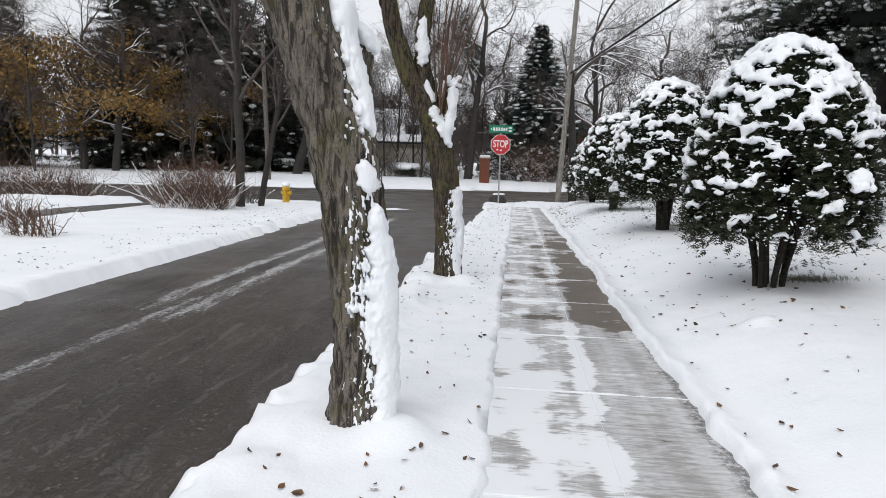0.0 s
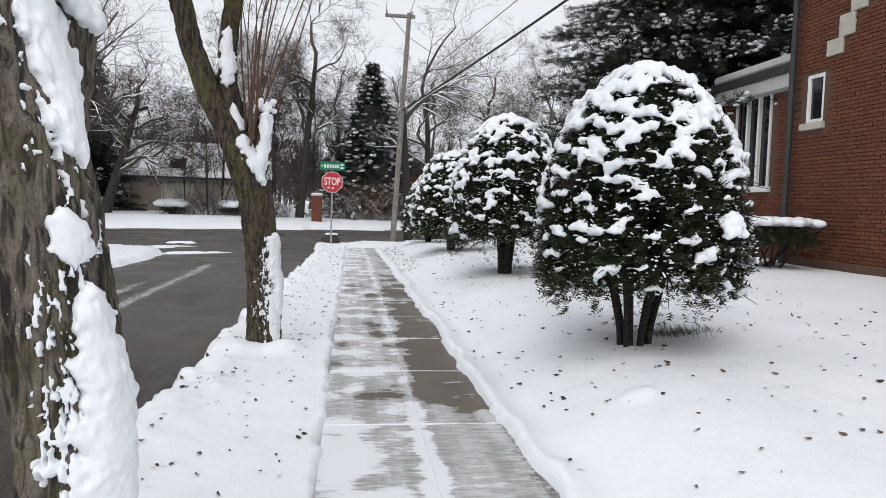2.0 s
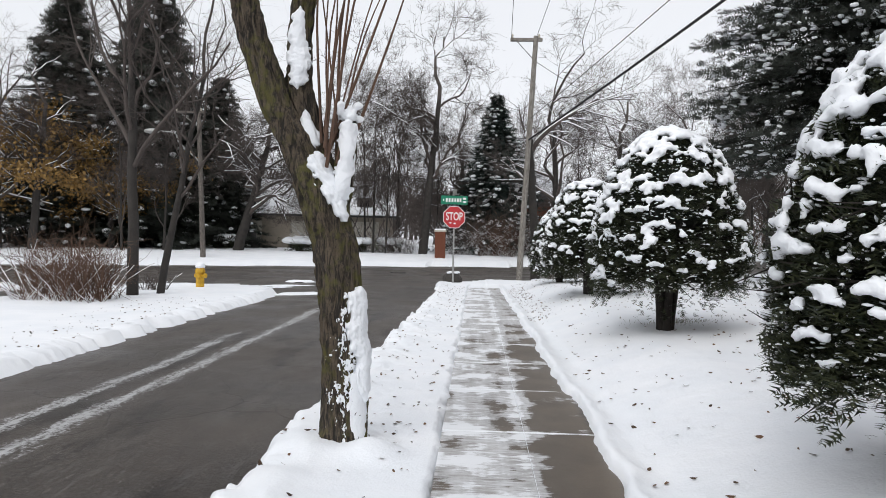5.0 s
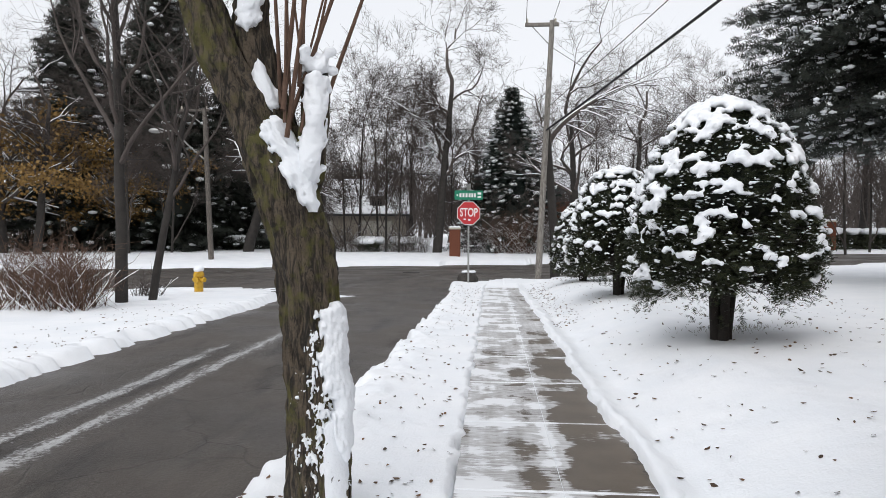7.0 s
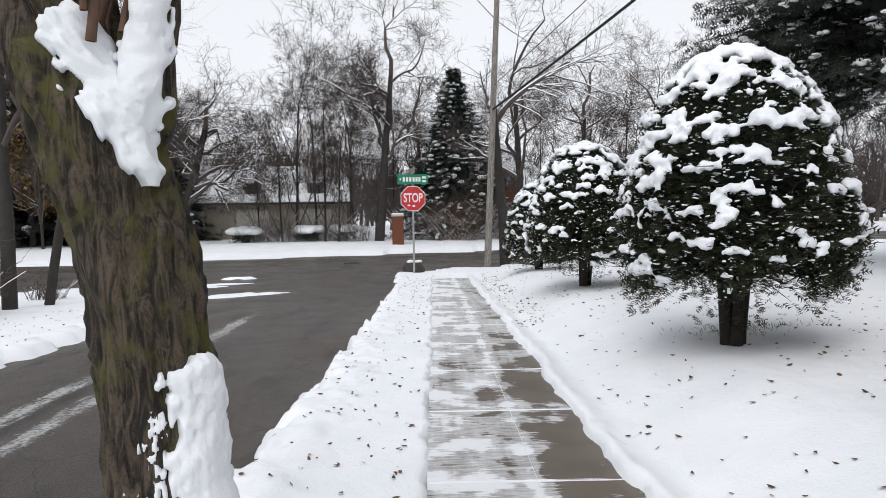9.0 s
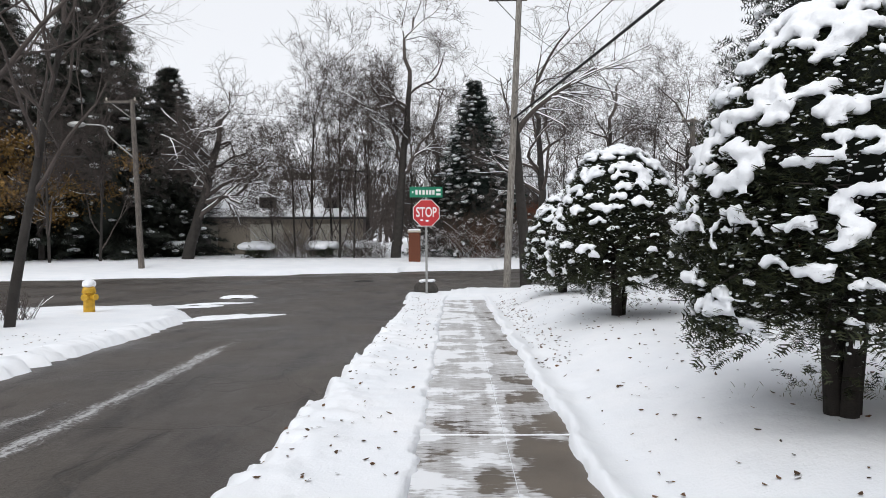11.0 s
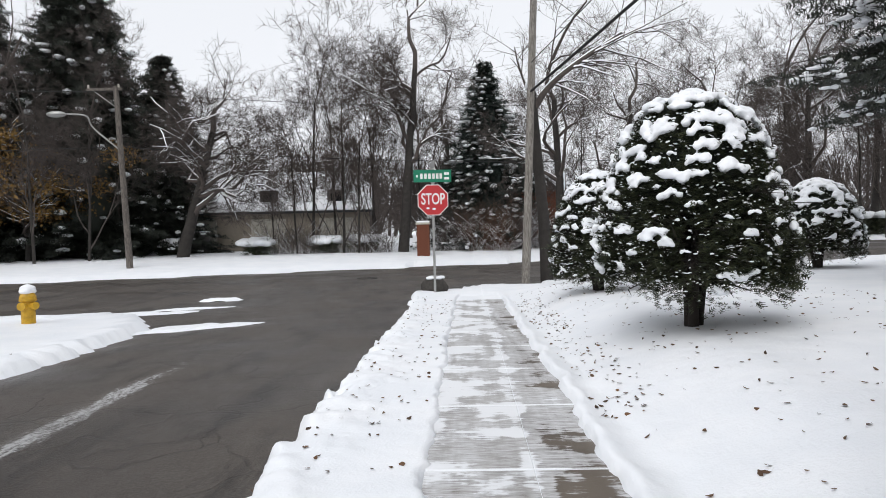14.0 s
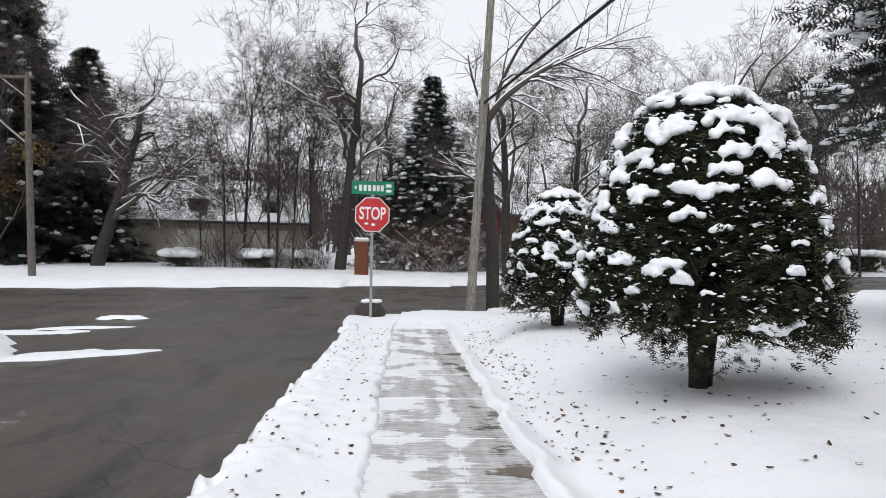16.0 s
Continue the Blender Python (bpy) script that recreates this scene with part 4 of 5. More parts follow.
    piece("snow", merged_snow("snow", pos, size, 0.009, 2, 0.006), top)
    t = Tubes(6)
    # water shoots rising from the crotch
    rng = np.random.default_rng(4)
    for k in range(13):
        a = rng.uniform(0.0, 1.0)
        b = np.array([-0.85 + 0.2 * rng.random(), 7.1 + 0.06 * rng.normal(), 1.85 + 0.3 * rng.random()])
        tip = b + [rng.uniform(-0.35, 0.65), rng.uniform(-0.4, 0.4), rng.uniform(1.2, 2.2)]
        mid = (b + tip) / 2 + [rng.uniform(-0.12, 0.05), 0, 0.1]
        pts = curve([b, mid, tip], 8)
        t.limb(pts, np.linspace(rng.uniform(0.007, 0.014), 0.003, 8), 5)
    crown(rng, t, (-1.6, 7.1, 4.15), (-0.3, 0, 1), 2.6, 0.07, 0)
    crown(rng, t, (-0.94, 7.2, 3.95), (0.2, 0.2, 1), 2.4, 0.05, 1)
    piece("young_growth", t.mesh("young_growth", TWIG_RED), top, "thin upright water shoots")
    piece("snow", t.snow("snow"), top)


street_tree_one()
street_tree_two()


# ---- sign, hydrant, poles, wires ----
def octagon(bm, r, y0, y1):
    ring = [(r * math.cos(math.pi / 8 + k * math.pi / 4), r * math.sin(math.pi / 8 + k * math.pi / 4)) for k in range(8)]
    a, b = [bm.verts.new((x, y0, z)) for x, z in ring], [bm.verts.new((x, y1, z)) for x, z in ring]
    bm.faces.new(a), bm.faces.new(b[::-1])
    for k in range(8):
        bm.faces.new((a[k], b[k], b[(k + 1) % 8], a[(k + 1) % 8]))
    return bm


def letters(text, size, material, parent, at):
    cu = bpy.data.curves.new("lettering", "FONT")
    cu.body, cu.size, cu.align_x, cu.align_y, cu.extrude, cu.offset = text, size, "CENTER", "CENTER", 0.002, size * 0.018
    ob = bpy.data.objects.new("lettering", cu)
    scene.collection.objects.link(ob)
    me = bpy.data.meshes.new_from_object(ob.evaluated_get(bpy.context.evaluated_depsgraph_get()))
    bpy.data.objects.remove(ob)
    me.materials.clear()
    me.materials.append(material)
    return piece("lettering", me, parent, "white capital letters", at)


def stop_sign():
    x, y = -0.55, 26.4
    g = ground_z(x, y) - 0.08
    s = thing("stop_sign", pose(x, y, g, 0, 0, 9), "red octagonal stop sign and green street sign on a steel post", "road sign")
    bm = bmesh.new()
    box(bm, (-0.03, -0.012, -0.2), (0.03, 0.012, 3.18), 0.004)
    part("post", bm, GALV, s)
    plate = part("octagon_plate", octagon(bmesh.new(), 0.41, -0.022, -0.016), WHITE, s, "white-edged octagonal plate")
    plate.location = (0, 0, 2.36)
    face = part("red_face", octagon(bmesh.new(), 0.388, -0.026, -0.0225), RED, plate)
    letters("STOP", 0.285, WHITE, plate, pose(0, -0.0275, 0.015, 90, 0, 0) @ Matrix.Diagonal((0.86, 1.35, 1, 1)))
    bm = bmesh.new()
    bmesh.ops.create_circle(bm, cap_ends=True, radius=0.03, segments=10, matrix=pose(0.02, -0.03, -0.22, 90, 0, 0) @ Matrix.Diagonal((1.6, 1, 1, 1)))
    bmesh.ops.create_circle(bm, cap_ends=True, radius=0.03, segments=10, matrix=pose(-0.13, -0.03, -0.20, 90, 0, 0) @ Matrix.Diagonal((1.5, 0.8, 1, 1)))
    part("snow_spots", bm, SNOW, plate)
    bm = bmesh.new()
    box(bm, (-0.465, -0.02, 2.80), (0.465, -0.012, 3.10), 0.002)
    blade = part("street_name_blade", bm, GREEN, s, "green street name blade with white markings")
    bm = bmesh.new()
    xs = [-0.41, -0.30, -0.20, -0.10, 0.0, 0.09, 0.18]
    for k, px in enumerate(xs[1:]):
        box(bm, (px - 0.005, -0.0235, 2.88), (px + 0.06, -0.0205, 3.01))
    box(bm, (-0.40, -0.0235, 2.92), (-0.36, -0.0205, 2.98))
    box(bm, (0.29, -0.0235, 2.97), (0.41, -0.0205, 3.04))
    box(bm, (0.29, -0.0235, 2.86), (0.41, -0.0205, 2.92))
    part("markings", bm, WHITE, blade)
    bm = bmesh.new()
    box(bm, (-0.012, -0.45, 3.12), (0.012, 0.45, 3.30), 0.002)
    part("cross_blade", bm, GALV, s)
    # a squat rock with a cap of snow at its foot
    rng = np.random.default_rng(2)
    v, f = ball_template(3)
    v = v * (1 + 0.25 * (vnoise(v[:, 0] * 3 + 9, v[:, 1] * 3 + v[:, 2] * 2 + 9, 0.8, 4) - 0.5))[:, None] * [0.34, 0.26, 0.26]
    rock = tagged(piece("boulder", mesh_of("boulder", v, f, ROCK, True)), "dark boulder with a snow cap at the sign's foot", "boulder")
    rock.location = (x - 0.03, y + 0.38, g + 0.20)
    piece("snow", merged_snow("snow", [(rng.uniform(-0.2, 0.2), rng.uniform(-0.15, 0.15), 0.22) for k in range(14)], [(0.09, 0.09, 0.05)] * 14, 0.02), rock)


def hydrant():
    x, y = -7.25, 20.9
    g = ground_z(x, y) - 0.06
    h = thing("fire_hydrant", pose(x, y, g) @ Matrix.Scale(0.88, 4), "yellow fire hydrant standing in the snow bank, snow on its bonnet", "hydrant")
    part("barrel", lathe(bmesh.new(), [(0.17, -0.1), (0.17, 0.05), (0.125, 0.06), (0.125, 0.50), (0.155, 0.51), (0.155, 0.55)], 20), YELLOW, h, smooth=False)
    part("bonnet", lathe(bmesh.new(), [(0.15, 0.55), (0.145, 0.60), (0.11, 0.66), (0.05, 0.70), (0.035, 0.75)], 20), YELLOW, h)
    for a, r in ((-0.35, 0.075), (math.pi - 0.5, 0.06), (-math.pi / 2, 0.085)):
        bm = bmesh.new()
        c = Vector((math.cos(a), math.sin(a), 0))
        rod(bm, Vector((0, 0, 0.42)) + c * 0.08, Vector((0, 0, 0.42)) + c * 0.18, r * 0.8, r * 0.8, 14)
        rod(bm, Vector((0, 0, 0.42)) + c * 0.18, Vector((0, 0, 0.42)) + c * 0.22, r, r, 8)
        part("nozzle_cap", bm, YELLOW, h)
    piece("snow", merged_snow("snow", [(0.06 * math.cos(k), 0.06 * math.sin(k), 0.70 + 0.05 * (k % 3 == 0)) for k in range(8)] + [(0, 0, 0.78)], [(0.10, 0.10, 0.07)] * 8 + [(0.09, 0.09, 0.06)], 0.02), h)


def pole(name, foot, tip, r0, r1, material, label, arm=0.0, lamp=0.0):
    p = thing(name, foot, label, "utility pole", "utility poles")
    d = Vector(tip) - Vector(foot)
    t = Tubes(14)
    pts = [(0, 0, -0.3)] + [tuple(d * q) for q in np.linspace(0.0, 1, 9)]
    t.limb(pts, np.linspace(r0, r1, 10))
    piece("shaft", t.mesh("shaft", material), p)
    if arm:
        bm = bmesh.new()
        box(bm, (-arm, -0.06, -0.06), (0.25, 0.06, 0.06), 0.01)
        a = part("crossarm", bm, material, p)
        a.location = d * 0.985
        bm = bmesh.new()
        rod(bm, (-arm * 0.75, 0, -0.05), (-0.06, 0, -0.75), 0.018)
        part("brace", bm, GALV, a)
        for q in (-arm * 0.93, 0.12):
            part("insulator", lathe(bmesh.new(), [(0.03, 0.06), (0.055, 0.10), (0.03, 0.13), (0.05, 0.17), (0.02, 0.22)], 10), STONE, a).location = (q, 0, 0)
    if lamp:
        t = Tubes(8)
        pts = curve([d * 0.66, d * 0.66 + Vector((-1.0, -0.3, 0.95)), d * 0.66 + Vector((-lamp * 0.6, -0.5, 1.45)), d * 0.66 + Vector((-lamp, -0.8, 1.5))], 14)
        t.limb(pts, np.full(14, 0.035))
        l = piece("lamp_arm", t.mesh("lamp_arm", GALV), p)
        bm = bmesh.new()
        bmesh.ops.create_uvsphere(bm, u_segments=16, v_segments=10, radius=1.0)
        bmesh.ops.scale(bm, vec=(0.42, 0.20, 0.14), verts=bm.verts)
        head = part("lamp_head", bm, GALV, p, "cobra-head street lamp", True)
        head.location = Vector(pts[-1]) + Vector((-0.25, -0.1, -0.02))
    return p


stop_sign()
hydrant()
P1, P1T = (1.88, 28.7, -0.15), (2.32, 28.7, 9.0)
P2, P2T = (-14.4, 38.9, -0.25), (-14.75, 38.9, 7.9)
P3, P3T = (12.0, 41.5, 0.0), (12.1, 41.5, 7.2)
pole("utility_pole", P1, P1T, 0.125, 0.09, WOOD_POLE, "tall weathered utility pole with a short crossarm", 0.95)
pole("lamp_pole", P2, P2T, 0.15, 0.11, WOOD_DARK, "wooden pole carrying a street lamp arm", 1.3, 2.0)
pole("utility_pole", P3, P3T, 0.16, 0.12, WOOD_DARK, "distant utility pole with a slanted crossarm", 0.5)


def cable(a, b, sag, r, label):
    a, b = np.asarray(a, float), np.asarray(b, float)
    q = np.linspace(0, 1, 30)[:, None]
    pts = a + (b - a) * q - np.array([0, 0, 1.0]) * sag * 4 * q * (1 - q)
    t = Tubes(6)
    t.limb(pts, np.full(30, r))
    tagged(piece("overhead_cable", t.mesh("overhead_cable", BLACK)), label, "cable", "overhead cables")


cable((2.1, 28.7, 5.1), (12.6, -5.3, 10.9), 0.35, 0.035, "thick black bundled overhead cable")
cable((2.15, 28.6, 5.9), (12.0, -5.3, 12.0), 0.35, 0.012, "thin black overhead wire")
cable((1.4, 28.7, 8.9), (0.2, -8.0, 15.0), 0.4, 0.010, "thin black overhead wire")
cable((2.35, 28.7, 9.0), (4.6, -8.0, 15.5), 0.4, 0.010, "thin black overhead wire")
cable((2.3, 28.8, 8.1), (12.1, 41.5, 7.0), 0.35, 0.010, "thin black overhead wire")
cable((-14.9, 38.9, 7.7), (12.0, 41.6, 7.1), 0.5, 0.010, "thin black overhead wire")
cable((-14.7, 38.9, 5.3), (12.0, 41.6, 4.4), 0.4, 0.014, "thin black overhead wire")
cable((-14.9, 38.9, 7.7), (-46.0, 26.0, 8.0), 0.6, 0.012, "thin black overhead wire")
cable((-14.7, 38.9, 5.3), (-46.0, 26.0, 5.5), 0.6, 0.012, "thin black overhead wire")


# ---- woods and gardens behind ----
def bare_tree_meshes(seed, height, radius, spread=1.0, lean=(0, 0), fork=0.35, snow=0.05, kids=(3, 6), bend=0.25, lift=0.12, reach=1.0, deep=4, stem=0.62, low=0.55):
    rng = np.random.default_rng(seed)
    t, b = Tubes(7), Tubes(4)
    n = 8
    pts = [np.array([0.0, 0, -0.3])]
    for k in range(1, n + 1):
        q = k / n
        pts.append(np.array([lean[0] * q + rng.normal(0, 0.03) * height * 0.06, lean[1] * q + rng.normal(0, 0.03) * height * 0.06, height * stem * q]))
    radii = np.linspace(radius, radius * 0.45, n + 1)
    t.limb(pts, radii, 10)
    for k in range(9):
        q = fork + (1 - fork) * (k + rng.random()) / 9
        i = min(int(q * n), n - 1)
        o = pts[i] + (pts[i + 1] - pts[i]) * (q * n - i)
        a = k * 2.4 + rng.uniform(-0.5, 0.5)
        crown(rng, b, o, (math.cos(a) * spread, math.sin(a) * spread, low + 0.5 * q), height * reach * rng.uniform(0.28, 0.42) * (1.15 - 0.35 * q), radius * 0.5 * (1.1 - 0.55 * q), 1, snow, bend, lift, kids, deep)
    crown(rng, b, pts[-1], (rng.normal(0, 0.2), rng.normal(0, 0.2), 1), height * (1 - stem) * 1.05, radius * 0.45, 1, snow, bend, lift, kids, deep)
    return (t.mesh("trunk", BARK_FAR), b.mesh("crown", TWIG)) + ((b.snow("snow"),) if b.sv else ())


def bare_tree(meshes, x, y, turn, size, label, z=None):
    z = float(land(np.array([x]), np.array([y]))[0]) if z is None else z
    o = thing("bare_tree", pose(x, y, z, 0, 0, turn) @ Matrix.Scale(size, 4), label, "tree", "bare trees")
    for name, me in zip(("trunk", "crown", "snow"), meshes):
        piece(name, me, o)
    return o


def conifer_meshes(seed, height, radius, needles, tiers=26, per=9, droop=0.35, bare=0.04, snow=1.0, taper=0.85, size=0.5, core=True, lumps=1.2):
    rng = np.random.default_rng(seed)
    t = Tubes(9)
    t.limb([(0, 0, -0.3), (0, 0, height * 0.5), (0, 0, height)], [height * 0.018, height * 0.011, 0.02])
    P, D, S, W, WS = [], [], [], [], []
    for k in range(tiers):
        q = bare + (1 - bare) * (k + rng.random() * 0.5) / tiers
        reach = radius * (1 - q) ** taper + 0.15
        for j in range(per):
            a = rng.uniform(0, 2 * math.pi)
            ln = reach * rng.uniform(0.7, 1.12)
            z = height * q
            c = np.array([math.cos(a), math.sin(a), 0.0])
            m = max(4, int(ln / (size * 0.32)))
            qs = np.linspace(0.12, 1.0, m)
            pts = c * (ln * qs)[:, None] + np.array([0, 0, 1.0]) * (z - droop * ln * qs**1.3 + 0.10 * ln * qs**3)[:, None]
            t.limb(pts[:: max(1, m // 4)], np.linspace(0.03, 0.008, len(pts[:: max(1, m // 4)])), 3)
            for p, qq in zip(pts, qs):
                for s in (-1, 0, 1):
                    d = c + np.array([-c[1], c[0], 0]) * s * rng.uniform(0.5, 1.3) + [0, 0, rng.uniform(-0.6, 0.5)]
                    P.append(p + rng.normal(0, 0.06, 3))
                    D.append(d)
                    S.append(size * rng.uniform(0.7, 1.2) * (1.15 - 0.5 * qq))
                if rng.random() < 0.55 * snow and qq > 0.2:
                    for e in range(1 if lumps > 1 else int(rng.integers(3, 8))):
                        W.append(p + [0, 0, 0.03] + rng.normal(0, 0.04 if lumps > 1 else 0.075, 3))
                        WS.append(np.array([rng.uniform(0.25, 0.60), rng.uniform(0.18, 0.40), rng.uniform(0.10, 0.22)]) * size * lumps)
    P, D = np.array(P), np.array(D)
    v, f = scatter(SPRAY_V, SPRAY_F, P, D, rng.normal(0, 0.75, (len(P), 3)) + [0, 0, 1.0], np.array(S))
    # smooth solid core added inside, to block light between the sprays
    if core:
        cv, cf = ball_template(3)
        q = np.clip((cv[:, 2] + 1) / 2, 0, 1)
        r = (0.42 if lumps > 1 else 0.24) * radius * np.clip(1 - q, 0, 1) ** taper * np.clip(q * 12, 0, 1) * (1 + 0.5 * (vnoise(np.arctan2(cv[:, 1], cv[:, 0]) * 3 + 20, q * 22, 0.7, seed) - 0.5))
        a = np.arctan2(cv[:, 1], cv[:, 0])
        kv = np.stack([r * np.cos(a), r * np.sin(a), height * (bare + (0.97 - bare) * q) - droop * r], -1)
        v, f = np.concatenate([v, kv]), np.concatenate([f, cf + len(v)])
    out = [t.mesh("trunk", BARK_FAR), mesh_of("needles", v, f, needles)]
    if W:
        W = np.array(W)
        v, f = scatter(BALL_V, BALL_F, W, W * [1, 1, 0] + [0, 0, -0.1], np.tile([[0, 0, 1.0]], (len(W), 1)), np.array(WS))
        out.append(mesh_of("snow", v, f, SNOW, True))
    return out


def conifer(meshes, x, y, turn, size, label, z=None):
    z = float(land(np.array([x]), np.array([y]))[0]) if z is None else z
    o = thing("conifer", pose(x, y, z, 0, 0, turn) @ Matrix.Scale(size, 4), label, "tree", "conifers")
    for name, me in zip(("trunk", "needles", "snow"), meshes):
        piece(name, me, o)
    return o


SPREADING = bare_tree_meshes(101, 11.0, 0.34, 1.5, (1.9, 0), 0.28, 0.028, (4, 5), 0.42, 0.01, 1.05, 5, 0.60, 0.35)
TALL = bare_tree_meshes(102, 14.9, 0.31, 0.75, (0.9, 0), 0.42, 0.02, (3, 5), 0.34, 0.13, 0.62, 5, 0.66)
SLIM = bare_tree_meshes(103, 11.0, 0.085, 0.5, (0.3, 0), 0.06, 0.0, (3, 4), 0.15, 0.16, 0.85, 5, 0.70, 0.7)
ROUND = bare_tree_meshes(104, 13.0, 0.27, 1.0, (-0.5, 0), 0.34, 0.015, (3, 4), 0.32, 0.06, 0.85, 5, 0.60)

bare_tree(SPREADING, -14.9, 45.6, 0, 1.0, "gnarled spreading bare tree with snow along its limbs")
bare_tree(TALL, -3.2, 46.6, 0, 1.0, "tall bare tree with a snow-lined leaning trunk")
bare_tree(ROUND, 5.2, 45.0, 40, 1.0, "bare round-crowned tree behind the utility pole")
for x, y, a, s in ((-11.0, 49.5, 190, 0.6), (2.6, 54.0, 60, 0.8), (4.6, 52.5, 160, 0.75), (7.4, 52.0, 250, 0.8), (11.0, 53.0, 320, 0.85), (-2.4, 49.0, 270, 0.72), (-8.3, 47.5, 0, 1.08), (-6.4, 46.5, 80, 0.9), (-4.9, 48.5, 150, 0.9), (-7.4, 50.0, 220, 0.95), (-5.6, 52, 30, 0.95), (-8.9, 46.4, 200, 0.7), (-5.5, 46.0, 330, 0.75), (-1.2, 51, 100, 0.7)):
    bare_tree(SLIM, x, y, a, s, "slender many-twigged bare tree in the thicket")
for m, x, y, a, s in ((ROUND, 9.5, 50.0, 140, 0.95), (ROUND, 14.5, 49.5, 250, 0.85), (SLIM, 13.0, 52, 10, 1.0), (ROUND, 20.0, 50.0, 70, 1.05), (TALL, 26.0, 54.0, 30, 0.9), (ROUND, 30.0, 50.0, 200, 1.1), (SLIM, 17.0, 47.5, 120, 0.8), (ROUND, 24.0, 60.0, 20, 1.2), (SLIM, 22.5, 49, 200, 1.0), (SLIM, 15.8, 50.5, 15, 0.9), (SLIM, 18.6, 49.5, 80, 1.0), (SLIM, 20.6, 51.5, 300, 0.85), (SLIM, 25.0, 51.0, 45, 1.0), (SLIM, 28.0, 52.0, 145, 1.0),
                      (TALL, -24.0, 39.0, 60, 0.75), (ROUND, -0.5, 55, 10, 0.9), (SLIM, -18.5, 43.0, 40, 0.95), (SLIM, -20.0, 41.0, 160, 0.9), (ROUND, -31.0, 37.0, 20, 1.0), (SLIM, -27.0, 36.0, 250, 0.9), (TALL, -36, 44, 10, 0.9)):
    bare_tree(m, x, y, a, s, "bare winter tree with snow on its upper branches")
bare_tree(bare_tree_meshes(105, 10.0, 0.13, 0.7, (-0.2, 0.2), 0.42, 0.0, (3, 5), 0.2, 0.14), -7.3, 17.3, 0, 1.0, "thin bare tree on the snow bank beside the drive")
bare_tree(bare_tree_meshes(106, 8.0, 0.09, 0.8, (0.9, 0.2), 0.4, 0.0, (3, 5), 0.2, 0.14), -7.0, 17.9, 0, 1.0, "thin leaning bare tree beside the hydrant")

SPRUCE_A = conifer_meshes(201, 11.0, 4.2, SPRUCE, 36, 17, 0.30, 0.08, 0.30, 0.85, 0.45)
conifer(SPRUCE_A, 1.5, 50.5, 0, 1.0, "dark blue-green spruce dusted with snow")
DARK_A = conifer_meshes(202, 17.5, 5.4, PINE, 46, 15, 0.28, 0.04, 0.10, 0.66, 0.72)
for x, y, a, s in ((-21.5, 48.5, 0, 1.0), (-26.5, 46.5, 100, 0.95), (-18.3, 51.5, 50, 0.70), (-35.5, 41.0, 300, 1.0), (-24.0, 52.0, 20, 1.05), (-40.0, 36.0, 70, 1.1)):
    conifer(DARK_A, x, y, a, s, "tall dark conifer in the wood across the road")
# the big conifer over the lawn: boughs begin high up
BIG = conifer_meshes(203, 14.0, 5.5, PINE, 32, 29, 0.30, 0.26, 0.22, 0.60, 0.34, True, 0.62)
conifer(BIG, 9.5, 18.6, 30, 1.0, "great dark conifer beside the brick house, boughs loaded with snow")
conifer(BIG, 13.5, 17.0, 160, 1.0, "great dark conifer behind the brick house, boughs loaded with snow")


def leaning_tree():
    """The broken-topped tree beside the utility pole."""
    top = thing("bare_tree", (2.55, 29.4, -0.15), "leaning broken-topped tree with one long drooping limb", "tree", "bare trees")
    t = Tubes(10)
    t.limb(curve([(0, 0, -0.2), (-0.05, 0, 1.5), (-0.2, 0, 3.4), (-0.35, 0, 5.5)], 14), np.linspace(0.19, 0.13, 14))
    piece("trunk", t.mesh("trunk", BARK_FAR), top)
    b = Tubes(6)
    limb = curve([(-0.28, 0, 4.9), (0.15, -0.1, 5.5), (0.9, -0.2, 6.1), (2.2, -0.3, 6.9)], 14)
    b.limb(limb, np.linspace(0.10, 0.05, 14), 8)
    b.ridge(limb, np.linspace(0.10, 0.05, 14), 0.028)
    rng = np.random.default_rng(8)
    for k in range(12):
        q = limb[rng.integers(5, 14)]
        crown(rng, b, q, (rng.uniform(0.5, 1.2), rng.normal(0, 0.5), rng.uniform(-0.2, 0.5)), rng.uniform(1.2, 2.8), 0.028, 2, 0.03, 0.16, -0.05, (3, 5))
    crown(rng, b, (-0.35, 0, 5.3), (-0.6, 0.2, 1), 1.6, 0.05, 2, 0.03)
    piece("crown", b.mesh("crown", TWIG), top)
    piece("snow", b.snow("snow"), top)
    piece("snow", merged_snow("snow", [(-0.33 + 0.05 * math.cos(k), 0.05 * math.sin(k), 5.50 + 0.03 * k) for k in range(6)], [(0.15, 0.15, 0.13)] * 6, 0.03), top)


leaning_tree()


# leafy oak that has kept its brown leaves
def oak(x, y, size, seed):
    rng = np.random.default_rng(seed)
    m = bare_tree_meshes(seed, 10.0, 0.25, 1.1, (0.3, 0), 0.25, 0.04)
    o = bare_tree(m, x, y, seed * 30, size, "oak holding its ochre-brown withered leaves")
    n = 7000
    c = rng.normal(0, 1, (26, 3)) * [2.6, 2.6, 1.6] + [0, 0, 5.8]
    p = c[rng.integers(0, 26, n)] + rng.normal(0, 0.75, (n, 3)) * [1, 1, 0.55]
    tv, tf = np.array([(-0.5, 0, 0), (0, -0.3, 0.05), (0.5, 0, 0), (0, 0.3, 0.05)]), np.array([[0, 1, 2, 3]])
    v, f = scatter(tv, tf, p, rng.normal(0, 1, (n, 3)), rng.normal(0, 1, (n, 3)) + [0, 0, 0.6], rng.uniform(0.14, 0.30, n))
    piece("leaves", mesh_of("leaves", v, f, OCHRE), o, "withered ochre leaves")


